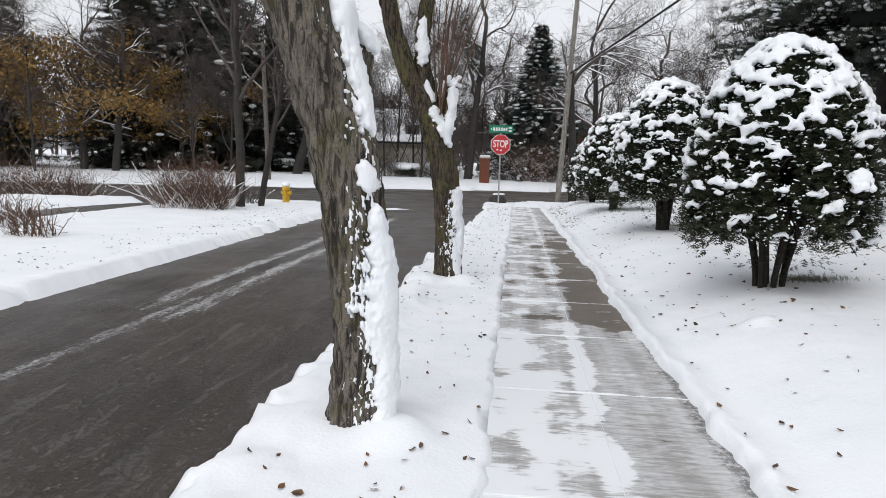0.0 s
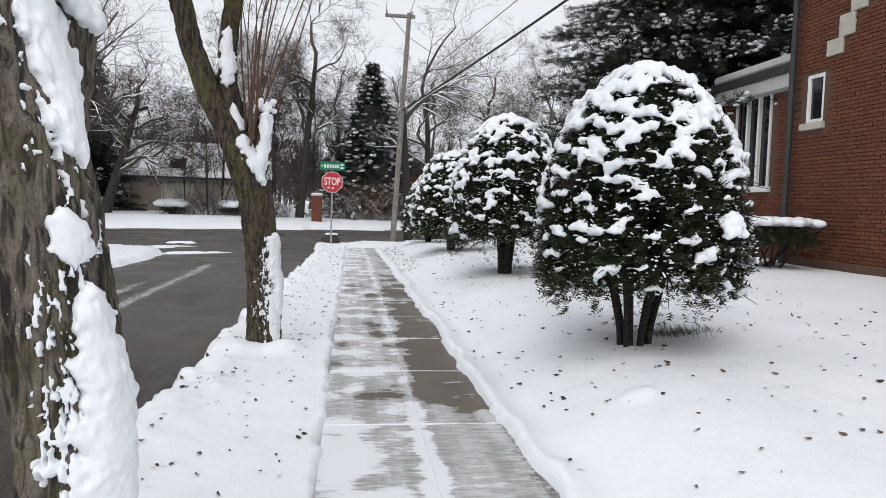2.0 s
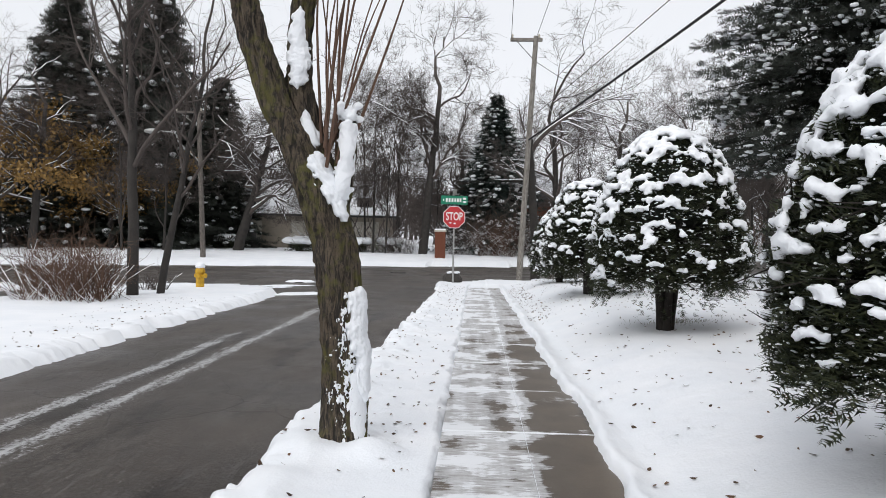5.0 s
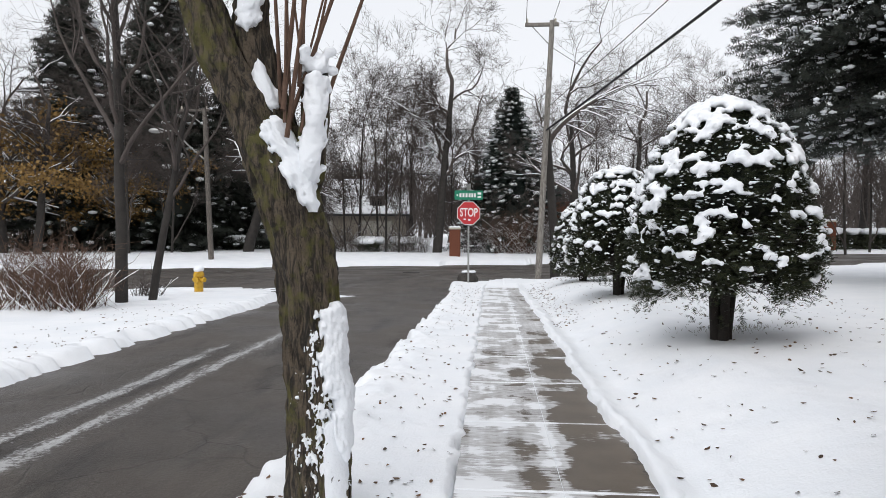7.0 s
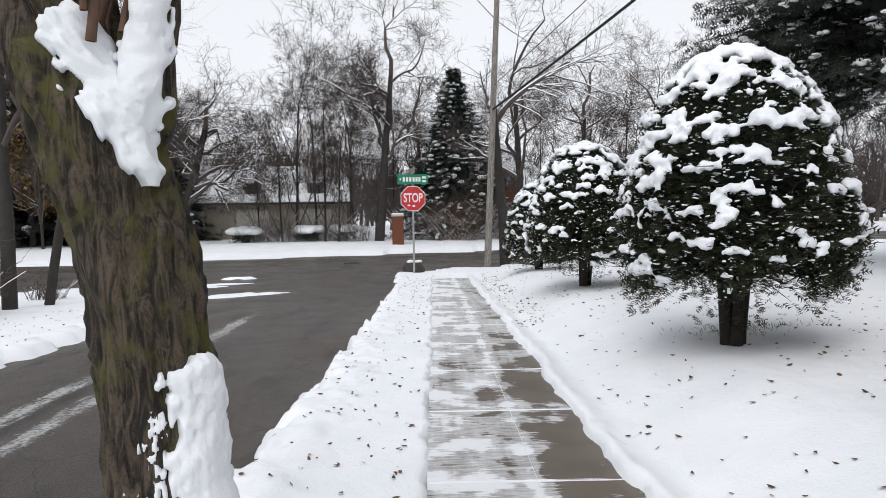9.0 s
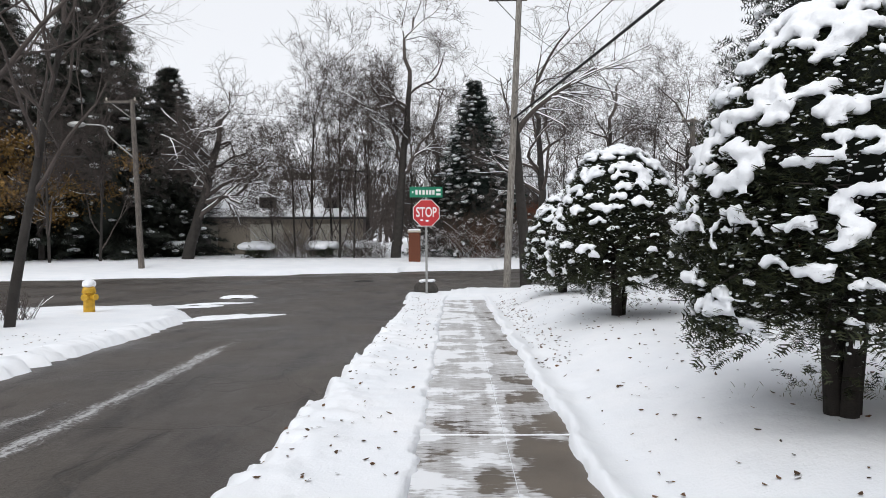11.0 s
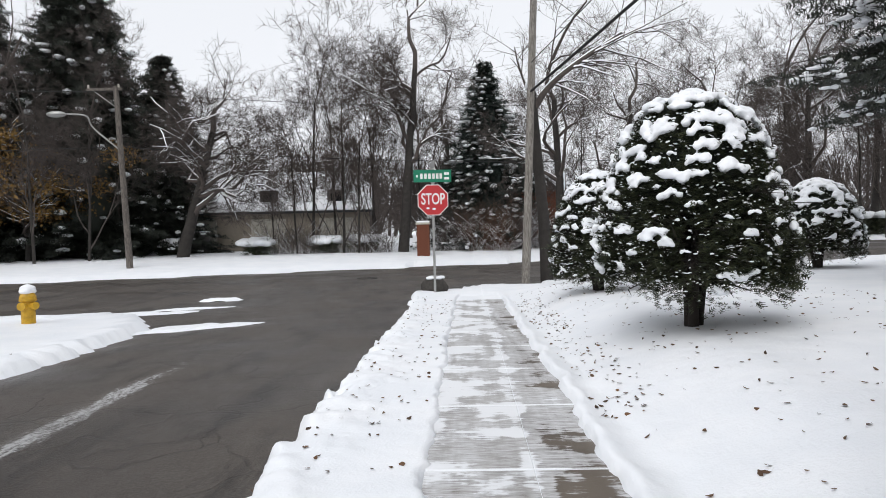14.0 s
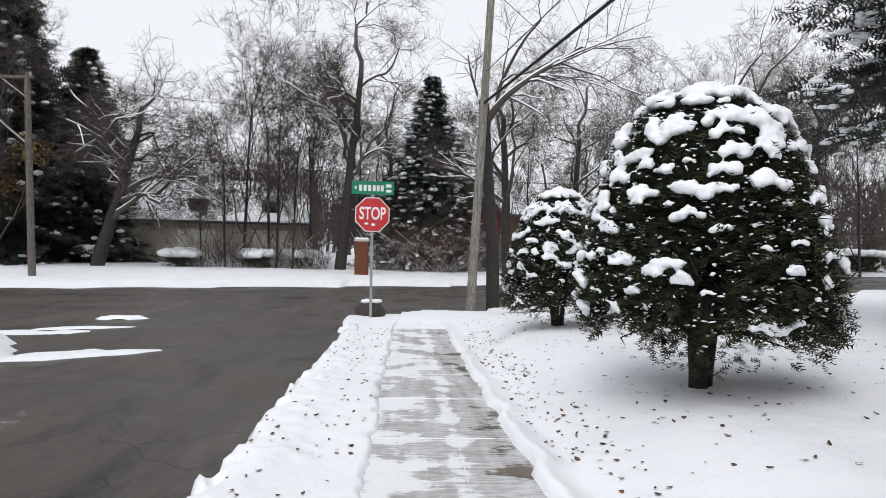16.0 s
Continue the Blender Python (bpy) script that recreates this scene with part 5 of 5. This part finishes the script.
oak(-27.0, 40.5, 1.0, 5)
oak(-32.0, 40.0, 0.95, 7)
oak(-22.5, 44.5, 0.75, 9)


# twiggy shrubs
def twig_shrub(x, y, w, h, count, material, label, seed, z=None, group="twiggy shrubs"):
    rng = np.random.default_rng(seed)
    t = Tubes(3)
    for k in range(count):
        b = np.array([rng.uniform(-w, w) * 0.7, rng.uniform(-0.5, 0.5) * min(w, 1.0), -0.05])
        tip = b + [rng.normal(0, 0.35) * h, rng.normal(0, 0.3) * h, h * rng.uniform(0.5, 1.1)]
        pts = curve([b, (b + tip) / 2 + rng.normal(0, 0.07, 3) * h, tip], 5)
        t.limb(pts, np.linspace(0.010, 0.004, 5), 3)
        t.ridge(pts, np.linspace(0.010, 0.004, 5), 0.012)
        for j in range(4):
            q = pts[rng.integers(1, 5)]
            e = q + rng.normal(0, 0.22, 3) * h + [0, 0, 0.12 * h]
            t.limb([q, (q + e) / 2 + rng.normal(0, 0.02, 3), e], [0.005, 0.004, 0.002], 3)
    z = ground_z(x, y) if z is None else z
    o = thing("twig_shrub", (x, y, z), label, "shrub", group)
    piece("twig_mass", t.mesh("twig_mass", material), o)
    piece("snow", t.snow("snow"), o)


twig_shrub(-7.9, 15.9, 1.3, 1.15, 190, TWIG_RED, "bare reddish-brown twiggy shrub on the snow bank", 1)
twig_shrub(-8.6, 16.9, 1.0, 1.0, 110, TWIG_RED, "bare reddish-brown twiggy shrub on the snow bank", 2)
twig_shrub(-7.7, 19.2, 0.4, 0.45, 40, TWIG, "low dry shrub beside the hydrant", 3)
twig_shrub(-15.0, 21.0, 1.6, 1.3, 200, TWIG_RED, "bare russet shrub beyond the drive", 4)
twig_shrub(-18.5, 23.0, 2.0, 1.5, 200, TWIG_RED, "bare russet shrub beyond the drive", 5)
twig_shrub(-7.4, 9.3, 0.5, 0.5, 50, TWIG_RED, "low dry weeds in the snow", 6)
twig_shrub(-9.0, 10.6, 0.7, 0.6, 60, TWIG_RED, "low dry weeds in the snow", 7)
for k, (x, y) in enumerate(((-0.4, 47.8), (1.6, 47.2), (3.6, 48.0), (6.0, 48.5), (8.5, 49.5), (11.5, 51.0), (15.5, 52.0), (19.5, 53.0))):
    twig_shrub(x, y, 1.7, 2.4, 210, TWIG_RED if k % 2 else TWIG, "dense brown leafless hedge shrub along the far verge", 20 + k, group="hedge shrubs")
for k, (x, y) in enumerate(((-10.2, 47.0), (-8.6, 46.6), (-6.4, 47.2), (-4.6, 46.4))):
    twig_shrub(x, y, 1.2, 1.7, 110, TWIG, "leafless shrub in front of the far house", 40 + k, group="hedge shrubs")


def far_woods():
    """Distant leafless wood that closes the view."""
    rng = np.random.default_rng(77)
    t = Tubes(3)
    for k in range(560):
        a = rng.uniform(-1.45, 1.45)
        r = rng.uniform(62, 105)
        x, y = r * math.sin(a), 6 + r * math.cos(a)
        if y < 10 + 0.38 * x + 40 and abs(a) < 1.2:
            y += 14
        h = rng.uniform(4.0, 7.5)
        b = np.array([x, y, 0.4])
        t.limb([b, b + [rng.normal(0, 0.4), 0, h * 0.5], b + [rng.normal(0, 0.8), 0, h]], [0.22, 0.14, 0.04], 4)
        for j in range(30):
            q = rng.uniform(0.12, 1.0)
            o = b + [0, 0, h * q]
            e = o + [rng.normal(0, 1.7) * (1.2 - q), rng.normal(0, 0.8), rng.uniform(0.6, 2.6)]
            m = (o + e) / 2 + rng.normal(0, 0.25, 3)
            t.limb([o, m, e], [0.06, 0.045, 0.028], 3)
            for i in range(2):
                e2 = m + rng.normal(0, 0.8, 3) + [0, 0, 0.7]
                t.limb([m, e2], [0.034, 0.02], 3)
    return t.mesh("far_woods", TWIG)


tagged(new("far_woods", far_woods()), "distant leafless brown wood", "woods", kind="stuff")


# ---- far house, walls, pillars ----
def gable_house(name, x, y, turn, w, d, wall, ridge, material, label, dormers=0):
    h = thing(name, pose(x, y, float(land(np.array([x]), np.array([y]))[0]) - 0.1, 0, 0, turn), label, "house", "far houses")
    bm = bmesh.new()
    box(bm, (-w / 2, -d / 2, 0), (w / 2, d / 2, wall))
    part("wall", bm, material, h)
    for nm, mat, up, out in (("roof", ROOF_DARK, 0.0, 0.35), ("roof_snow", SNOW, 0.10, 0.30)):
        bm = bmesh.new()
        a = [bm.verts.new((sx * (w / 2 + out), sy, sz + up)) for sx in (-1, 1) for sy, sz in ((-d / 2 - out, wall - 0.05), (0, ridge), (d / 2 + out, wall - 0.05), (d / 2 + out, wall - 0.17), (0, ridge - 0.14), (-d / 2 - out, wall - 0.17))]
        for k in range(6):
            bm.faces.new((a[k], a[(k + 1) % 6], a[6 + (k + 1) % 6], a[6 + k]))
        bm.faces.new(a[:6]), bm.faces.new(a[6:][::-1])
        part(nm, bm, mat, h, "snow-covered roof" if mat is SNOW else "")
    for k in range(dormers):
        px = -w / 2 + w * (k + 0.5) / dormers
        bm = bmesh.new()
        box(bm, (px - 0.55, -d / 2 + 0.5, wall + 0.3), (px + 0.55, 0, wall + 1.35))
        dm = part("dormer", bm, GREYWALL, h)
        bm = bmesh.new()
        box(bm, (px - 0.65, -d / 2 + 0.35, wall + 1.35), (px + 0.65, 0.2, wall + 1.5), 0.04)
        part("snow", bm, SNOW, dm)
        bm = bmesh.new()
        box(bm, (px - 0.35, -d / 2 + 0.46, wall + 0.45), (px + 0.35, -d / 2 + 0.52, wall + 1.2))
        part("pane", bm, GLASS, dm)
    for k in range(3):
        px = -w / 2 + w * (k + 0.5) / 3
        bm = bmesh.new()
        box(bm, (px - 1.1, -d / 2 - 0.04, 0.0), (px + 1.1, -d / 2 + 0.02, 2.1), 0.02)
        part("garage_door", bm, GREYWALL if material is not TAN else STONE, h, "pale panelled garage door")
    return h


gable_house("far_house", -13.0, 57.0, 8, 13.0, 7.0, 2.6, 5.3, TAN, "low tan house with a snow-covered roof and dormers", 3)
gable_house("far_house", 6.0, 62.0, 60, 8.0, 6.0, 3.6, 6.4, BRICK, "distant red-brick gabled house among trees")


def brick_pillar(x, y, w, hgt, label):
    z = float(land(np.array([x]), np.array([y]))[0])
    p = thing("brick_pillar", (x, y, z), label, "gate pillar", "gate pillars")
    bm = bmesh.new()
    box(bm, (-w / 2, -w / 2, -0.2), (w / 2, w / 2, hgt), 0.01)
    part("shaft", bm, BRICK, p)
    bm = bmesh.new()
    box(bm, (-w / 2 - 0.05, -w / 2 - 0.05, hgt), (w / 2 + 0.05, w / 2 + 0.05, hgt + 0.09), 0.02)
    part("coping", bm, STONE, p)
    bm = bmesh.new()
    box(bm, (-w / 2 - 0.03, -w / 2 - 0.03, hgt + 0.09), (w / 2 + 0.03, w / 2 + 0.03, hgt + 0.19), 0.05)
    part("snow", bm, SNOW, p)


brick_pillar(-1.95, 44.5, 0.62, 1.6, "square red-brick gate pillar capped with snow")
brick_pillar(22.7, 52.0, 0.9, 1.9, "square red-brick gate pillar capped with snow")
z = float(land(np.array([-21.0]), np.array([51.0]))[0])
w = thing("garden_wall", pose(-20.5, 50.5, z, 0, 0, 12), "low grey garden wall with snow along its top", "wall")
bm = bmesh.new()
box(bm, (-5, -0.12, -0.3), (5, 0.12, 1.25), 0.02)
part("wall", bm, GREYWALL, w)
bm = bmesh.new()
box(bm, (-5, -0.14, 1.25), (5, 0.14, 1.36), 0.05)
part("snow", bm, SNOW, w)


def snowy_mound(x, y, w, h, seed):
    z = float(land(np.array([x]), np.array([y]))[0])
    rng = np.random.default_rng(seed)
    m = thing("low_shrub", (x, y, z), "low dark evergreen shrub buried under rounded snow", "shrub", "snow-buried shrubs")
    n = 500
    p = rng.normal(0, 0.4, (n, 3)) * [w, 0.7, 0] + [0, 0, 0.1] + rng.random((n, 1)) * [0, 0, h * 0.75]
    v, f = scatter(SPRAY_V, SPRAY_F, p, rng.normal(0, 1, (n, 3)), np.tile([[0, 0, 1.0]], (n, 1)), rng.uniform(0.2, 0.4, n))
    piece("foliage", mesh_of("foliage", v, f, YEW), m)
    piece("snow", merged_snow("snow", [(rng.normal(0, 0.36) * w, rng.normal(0, 0.3), h * rng.uniform(0.7, 0.95)) for k in range(30)], [(0.35, 0.3, 0.2)] * 30, 0.07), m)


for k, (x, y, ww, h) in enumerate(((-11.2, 46.5, 1.1, 0.9), (-7.4, 47.0, 1.0, 0.9), (-5.2, 47.2, 0.9, 0.9), (-17.0, 49.5, 1.0, 0.9))):
    snowy_mound(x, y, ww, h, 60 + k)


# ---- the brick house beside the lawn ----
def brick_house():
    x0, y0, y1, zb, zt = 8.3, 2.0, 12.6, 0.35, 7.2
    h = thing("brick_house", (0, 0, 0), "red-brick house with limestone trim and a white sun porch", "house")
    bm = bmesh.new()
    # walls round the small window's opening
    for lo, hi in (((x0 + 0.02, y0, zb - 0.4), (x0 + 0.3, 11.73, zt)), ((x0 + 0.02, 12.21, zb - 0.4), (x0 + 0.3, y1, zt)), ((x0 + 0.02, 11.73, zb - 0.4), (x0 + 0.3, 12.21, 3.05)), ((x0 + 0.02, 11.73, 3.92), (x0 + 0.3, 12.21, zt)),
                   ((x0 + 0.3, y1 - 0.3, zb - 0.4), (x0 + 8, y1, zt)), ((x0 + 0.3, y0, zb - 0.4), (x0 + 8, y0 + 0.3, zt)), ((x0 + 7.7, y0 + 0.3, zb - 0.4), (x0 + 8, y1 - 0.3, zt))):
        box(bm, lo, hi)
    wall = part("wall", bm, MORTAR, h)
    bm = bmesh.new()
    box(bm, (x0 - 0.4, y0 - 0.4, zt), (x0 + 8.4, y1 + 0.4, zt + 0.25), 0.03)
    part("roof", bm, ROOF_DARK, h)
    bm = bmesh.new()
    box(bm, (x0 - 0.06, 11.67, 2.93), (x0 + 0.2, 12.27, 3.05), 0.008)
    win = part("small_window", bm, STONE, h, "small white-framed window on a stone sill")
    bm = bmesh.new()
    for lo, hi in (((x0 + 0.03, 11.73, 3.05), (x0 + 0.10, 11.80, 3.92)), ((x0 + 0.03, 12.14, 3.05), (x0 + 0.10, 12.21, 3.92)), ((x0 + 0.03, 11.80, 3.05), (x0 + 0.10, 12.14, 3.12)), ((x0 + 0.03, 11.80, 3.85), (x0 + 0.10, 12.14, 3.92))):
        box(bm, lo, hi, 0.006)
    part("frame", bm, WHITE, win)
    bm = bmesh.new()
    box(bm, (x0 + 0.075, 11.80, 3.12), (x0 + 0.085, 12.14, 3.85))
    part("pane", bm, GLASS, win)
    for k, (ya, yb, za, zc) in enumerate(((11.3, 11.68, 4.15, 4.42), (11.05, 11.4, 4.42, 4.78), (10.8, 11.15, 4.78, 5.15))):
        bm = bmesh.new()
        box(bm, (x0 - 0.03, ya, za), (x0 + 0.04, yb, zc), 0.008)
        part("stone_block", bm, STONE, h)
    bm = bmesh.new()
    rod(bm, (x0 - 0.10, y1 - 0.12, zb), (x0 - 0.10, y1 - 0.12, zt), 0.055, 0.055, 12)
    part("downpipe", bm, ROOF_DARK, h, "black rainwater pipe at the corner")
    bm = bmesh.new()
    box(bm, (x0 - 0.05, y0, zb - 0.4), (x0 + 0.02, y1, zb + 0.28), 0.015)
    part("plinth", bm, MORTAR, h)
    # sun porch set back behind the corner
    xp, ya, yb = 8.65, 12.6, 15.6
    bm = bmesh.new()
    for lo, hi in (((xp + 0.02, ya, zb - 0.4), (xp + 0.25, yb, 1.92)), ((xp + 0.02, ya, 1.92), (xp + 0.25, 13.75, 3.85)), ((xp + 0.02, 15.0, 1.92), (xp + 0.25, yb, 3.85)), ((xp + 0.25, yb - 0.25, zb - 0.4), (xp + 4, yb, 3.85))):
        box(bm, lo, hi)
    porch = part("porch_wall", bm, MORTAR, h)
    bm = bmesh.new()
    box(bm, (xp - 0.06, 13.68, 1.85), (xp + 0.2, 15.08, 1.97), 0.01)
    bay = part("porch_window", bm, WHITE, h, "tall white-framed porch window of three lights")
    for k in range(4):
        yy = 13.75 + k * 0.42
        bm = bmesh.new()
        box(bm, (xp - 0.02, yy, 1.97), (xp + 0.12, yy + 0.06, 3.85), 0.008)
        part("mullion", bm, WHITE, bay)
    for k in range(3):
        yy = 13.84 + k * 0.42
        bm = bmesh.new()
        box(bm, (xp + 0.06, yy - 0.03, 1.97), (xp + 0.07, yy + 0.33, 3.85))
        part("pane", bm, GLASS, bay)
    bm = bmesh.new()
    box(bm, (xp - 0.24, ya + 0.02, 3.85), (xp + 4, yb + 0.02, 4.12), 0.015)
    part("porch_fascia", bm, TRIM, h, "white boarded fascia over the porch")
    bm = bmesh.new()
    box(bm, (xp - 0.32, ya + 0.02, 4.12), (xp + 4, yb + 0.08, 4.29), 0.02)
    part("gutter", bm, ROOF_DARK, h)
    bm = bmesh.new()
    box(bm, (xp - 0.28, ya + 0.02, 4.29), (xp + 4, yb + 0.05, 4.48), 0.05)
    part("porch_parapet", bm, TRIM, h)
    # bricks, coursed and bonded
    bm = bmesh.new()
    box(bm, (-0.012, -0.1, -0.028), (0.02, 0.1, 0.028), 0.004)
    one = bm_mesh("brick", bm, BRICK)
    v1 = np.array([v.co[:] for v in one.vertices])
    f1 = [list(p.vertices) for p in one.polygons]
    near, V, F = 0, [], []

    def course(xw, ya, yb, za, zc, host, holes, budget):
        nonlocal near
        made = 0
        rows = int((zc - za) / 0.067)
        for r in range(rows):
            z = za + 0.034 + r * 0.067
            y = ya + 0.105 + (0.105 if r % 2 else 0.0)
            while y < yb - 0.1:
                if not any(p < y + 0.1 and y - 0.1 < q and s < z + 0.03 and z - 0.03 < t for p, q, s, t in holes):
                    if made < budget and y > 10.9 - 0.2 and 1.0 < z < 4.4:
                        piece("brick", one, host, at=Matrix.Translation((xw + 0.001 * ((made * 7) % 5), y, z)))
                        made += 1
                    else:
                        o = len(V) * len(v1)
                        V.append(v1 + [xw + 0.001 * ((len(V) * 7) % 5), y, z])
                        F.extend([[q + o for q in f] for f in f1])
                y += 0.212
        near += made

    course(x0 + 0.012, 8.3, y1 - 0.02, zb + 0.28, 5.6, wall, [(11.67, 12.27, 2.9, 3.95), (11.3, 11.68, 4.15, 4.42), (11.05, 11.4, 4.42, 4.78), (10.8, 11.15, 4.78, 5.15)], 240)
    course(xp + 0.012, ya + 0.02, yb, zb, 3.8, porch, [(13.66, 15.1, 1.83, 3.9)], 0)
    rest = mesh_of("bricks", np.concatenate(V), F, BRICK)
    tagged(piece("bricks", rest, wall), kind="stuff")
    return h


brick_house()


def clipped_hedge(x, y, lx, ly, hgt, size=1.0, turn=0):
    rng = np.random.default_rng(5)
    o = thing("clipped_hedge", pose(*on_lawn(x, y), 0, 0, turn) @ Matrix.Scale(size, 4), "flat-topped clipped hedge with a thick slab of snow", "hedge")
    t = Tubes(5)
    for k in range(16):
        a = rng.uniform(0, 2 * math.pi)
        t.limb([(0.2 * math.cos(a), 0.2 * math.sin(a), -0.1), (rng.uniform(-lx, lx) * 0.45, rng.uniform(-ly, ly) * 0.45, hgt * 0.7)], [0.025, 0.012])
    piece("woody_base", t.mesh("woody_base", BARK_FAR), o)
    n = 3500
    p = rng.uniform(-1, 1, (n, 3)) * [lx / 2, ly / 2, 0.17] + [0, 0, hgt - 0.22]
    v, f = scatter(SPRAY_V, SPRAY_F, p, rng.normal(0, 1, (n, 3)) + p * [1, 1, 0], np.tile([[0, 0, 1.0]], (n, 1)), rng.uniform(0.08, 0.15, n))
    piece("foliage", mesh_of("foliage", v, f, YEW), o)
    m = 150
    piece("snow", merged_snow("snow", rng.uniform(-1, 1, (m, 3)) * [lx / 2, ly / 2, 0.015] + [0, 0, hgt], np.tile([[0.11, 0.11, 0.075]], (m, 1)) * rng.uniform(0.8, 1.2, (m, 1)), 0.03), o)


clipped_hedge(7.4, 11.9, 1.0, 1.9, 0.86)
clipped_hedge(27.0, 54.0, 3.4, 0.6, 0.42, 3.0, 20)


# ---- snow left on the junction, leaves, and the walk ----
def snow_patch(x, y, lx, ly, turn, thick, seed):
    n = 44
    q = np.linspace(-1.15, 1.15, n)
    X, Y = np.meshgrid(q * lx, q * ly)
    body = 1 - np.hypot(X / lx, Y / ly) + (vnoise(X + 50, Y + 50, 0.35, seed) - 0.5) * 0.8
    Z = np.clip(body, -0.3, 0.5) * thick * 2 * (0.8 + 0.5 * vnoise(X + 5, Y + 5, 0.15, seed + 1)) - 0.01
    i, j = np.meshgrid(np.arange(n - 1), np.arange(n - 1), indexing="ij")
    a = i * n + j
    me = mesh_of("snow_patch", np.stack([X, Y, Z], -1).reshape(-1, 3), np.stack([a, a + 1, a + n + 1, a + n], -1).reshape(-1, 4), SNOW, True)
    ob = tagged(new("snow_patch", me), "thin leftover patch of packed snow on the asphalt", "snow patch", "snow patches")
    z = max(float(fall(y)) - 0.11 + 0.035 * math.cos((x + 2.9) * 0.7), float(wide_z(x)) if across(x, y) > -2.4 else -9)
    ob.matrix_basis = pose(x, y, z, 0, 0, turn)


snow_patch(-4.35, 20.6, 1.1, 0.42, 32, 0.05, 1)
snow_patch(-5.9, 26.3, 0.5, 0.22, 10, 0.06, 2)
snow_patch(-7.0, 23.7, 1.3, 0.30, 15, 0.03, 3)
snow_patch(-5.9, 24.6, 0.8, 0.18, 20, 0.02, 4)


def manhole(x, y):
    z = float(wide_z(x)) + 0.006
    m = thing("manhole_cover", (x, y, z), "dark iron manhole cover set in the wet asphalt", "manhole cover")
    part("rim", lathe(bmesh.new(), [(0.36, -0.02), (0.36, 0.022), (0.31, 0.022), (0.31, 0.010)], 28), BLACK, m)
    part("lid", lathe(bmesh.new(), [(0.305, -0.02), (0.305, 0.016), (0.20, 0.018), (0.19, 0.012), (0.10, 0.012), (0.09, 0.018), (0.001, 0.018)], 28), ROCK, m)


manhole(-3.2, 33.0)


def grass_tuft(x, y, w, count, seed):
    """Frosted blades poking through where the bush kept the snow off."""
    rng = np.random.default_rng(seed)
    gx, gy = x + rng.normal(0, w, count), y + rng.normal(0, w * 0.6, count)
    p = np.stack([gx, gy, snow_top(gx, gy) - 0.004], -1)
    tv, tf = np.array([(0, -0.05, 0), (0, 0.05, 0), (0.75, 0.03, 0.12), (1.0, 0, 0.30)], float), np.array([[0, 1, 2], [1, 3, 2], [0, 2, 3]])
    v, f = scatter(tv, tf, p, rng.normal(0, 0.6, (count, 3)) * [1, 1, 0] + [0, 0, 1.0], rng.normal(0, 1, (count, 3)), rng.uniform(0.02, 0.06, count))
    tagged(new("grass_tuft", mesh_of("grass_tuft", v, f, GRASS)), "frosted grass blades poking through thin snow", "grass", kind="stuff")


grass_tuft(2.86, 5.95, 0.17, 520, 91)
grass_tuft(2.9, 11.6, 0.25, 260, 92)


def fallen_leaves():
    rng = np.random.default_rng(9)
    n = 2600
    x = np.where(rng.random(n) < 0.72, rng.uniform(1.25, 5.5, n), rng.uniform(-1.1, -0.05, n))
    y = rng.uniform(1.0, 25.0, n)
    wild = rng.random(n) < 0.12
    x, y = np.where(wild, rng.uniform(-6.5, -4.8, n), x), np.where(wild, rng.uniform(3, 17, n), y)
    drift = rng.random(n) < 0.10
    x, y = np.where(drift, rng.uniform(1.15, 1.6, n), x), np.where(drift, rng.uniform(14, 23, n), y)
    z = snow_top(x, y) + 0.006
    keep = z > -0.15
    tv = np.array([(-0.5, 0, 0.12), (-0.15, -0.28, 0.0), (0.25, -0.2, 0.02), (0.55, 0, 0.2), (0.25, 0.2, 0.12), (-0.15, 0.28, 0.10)], float)
    tf = np.array([[0, 1, 5], [1, 2, 4], [1, 4, 5], [2, 3, 4]])
    p = np.stack([x, y, z], -1)[keep]
    m = len(p)
    d = rng.normal(0, 1, (m, 3)) * [1, 1, 0.15]
    v, f = scatter(tv, tf, p, d, rng.normal(0, 0.35, (m, 3)) + [0, 0, 1.0], rng.uniform(0.022, 0.052, m))
    return mesh_of("fallen_leaves", v, f, DEAD_LEAF)


tagged(new("fallen_leaves", fallen_leaves()), "small curled brown leaves scattered over the snow", "leaves", kind="stuff")

walk_bed = tagged(new("sidewalk", sheet("sidewalk", np.linspace(0.004, 1.216, 3), np.linspace(-14, 25.6, 90), lambda X, Y: fall(Y) - 0.005, SNOW)), "concrete sidewalk swept half clear of snow", "sidewalk", kind="structure")
for r in range(-12, 14):
    ya = 4.8 + 1.4 * r
    if ya > 24.5:
        break
    for side in (0, 1):
        xa, xb = (0.0, 0.608) if side == 0 else (0.612, 1.22)
        bm = bmesh.new()
        box(bm, (xa, ya + 0.012, -0.10), (xb, ya + 1.388, 0.0), 0.003)
        for v in bm.verts:
            v.co.z += float(fall(v.co.y))
        part("slab", bm, CONCRETE, walk_bed)
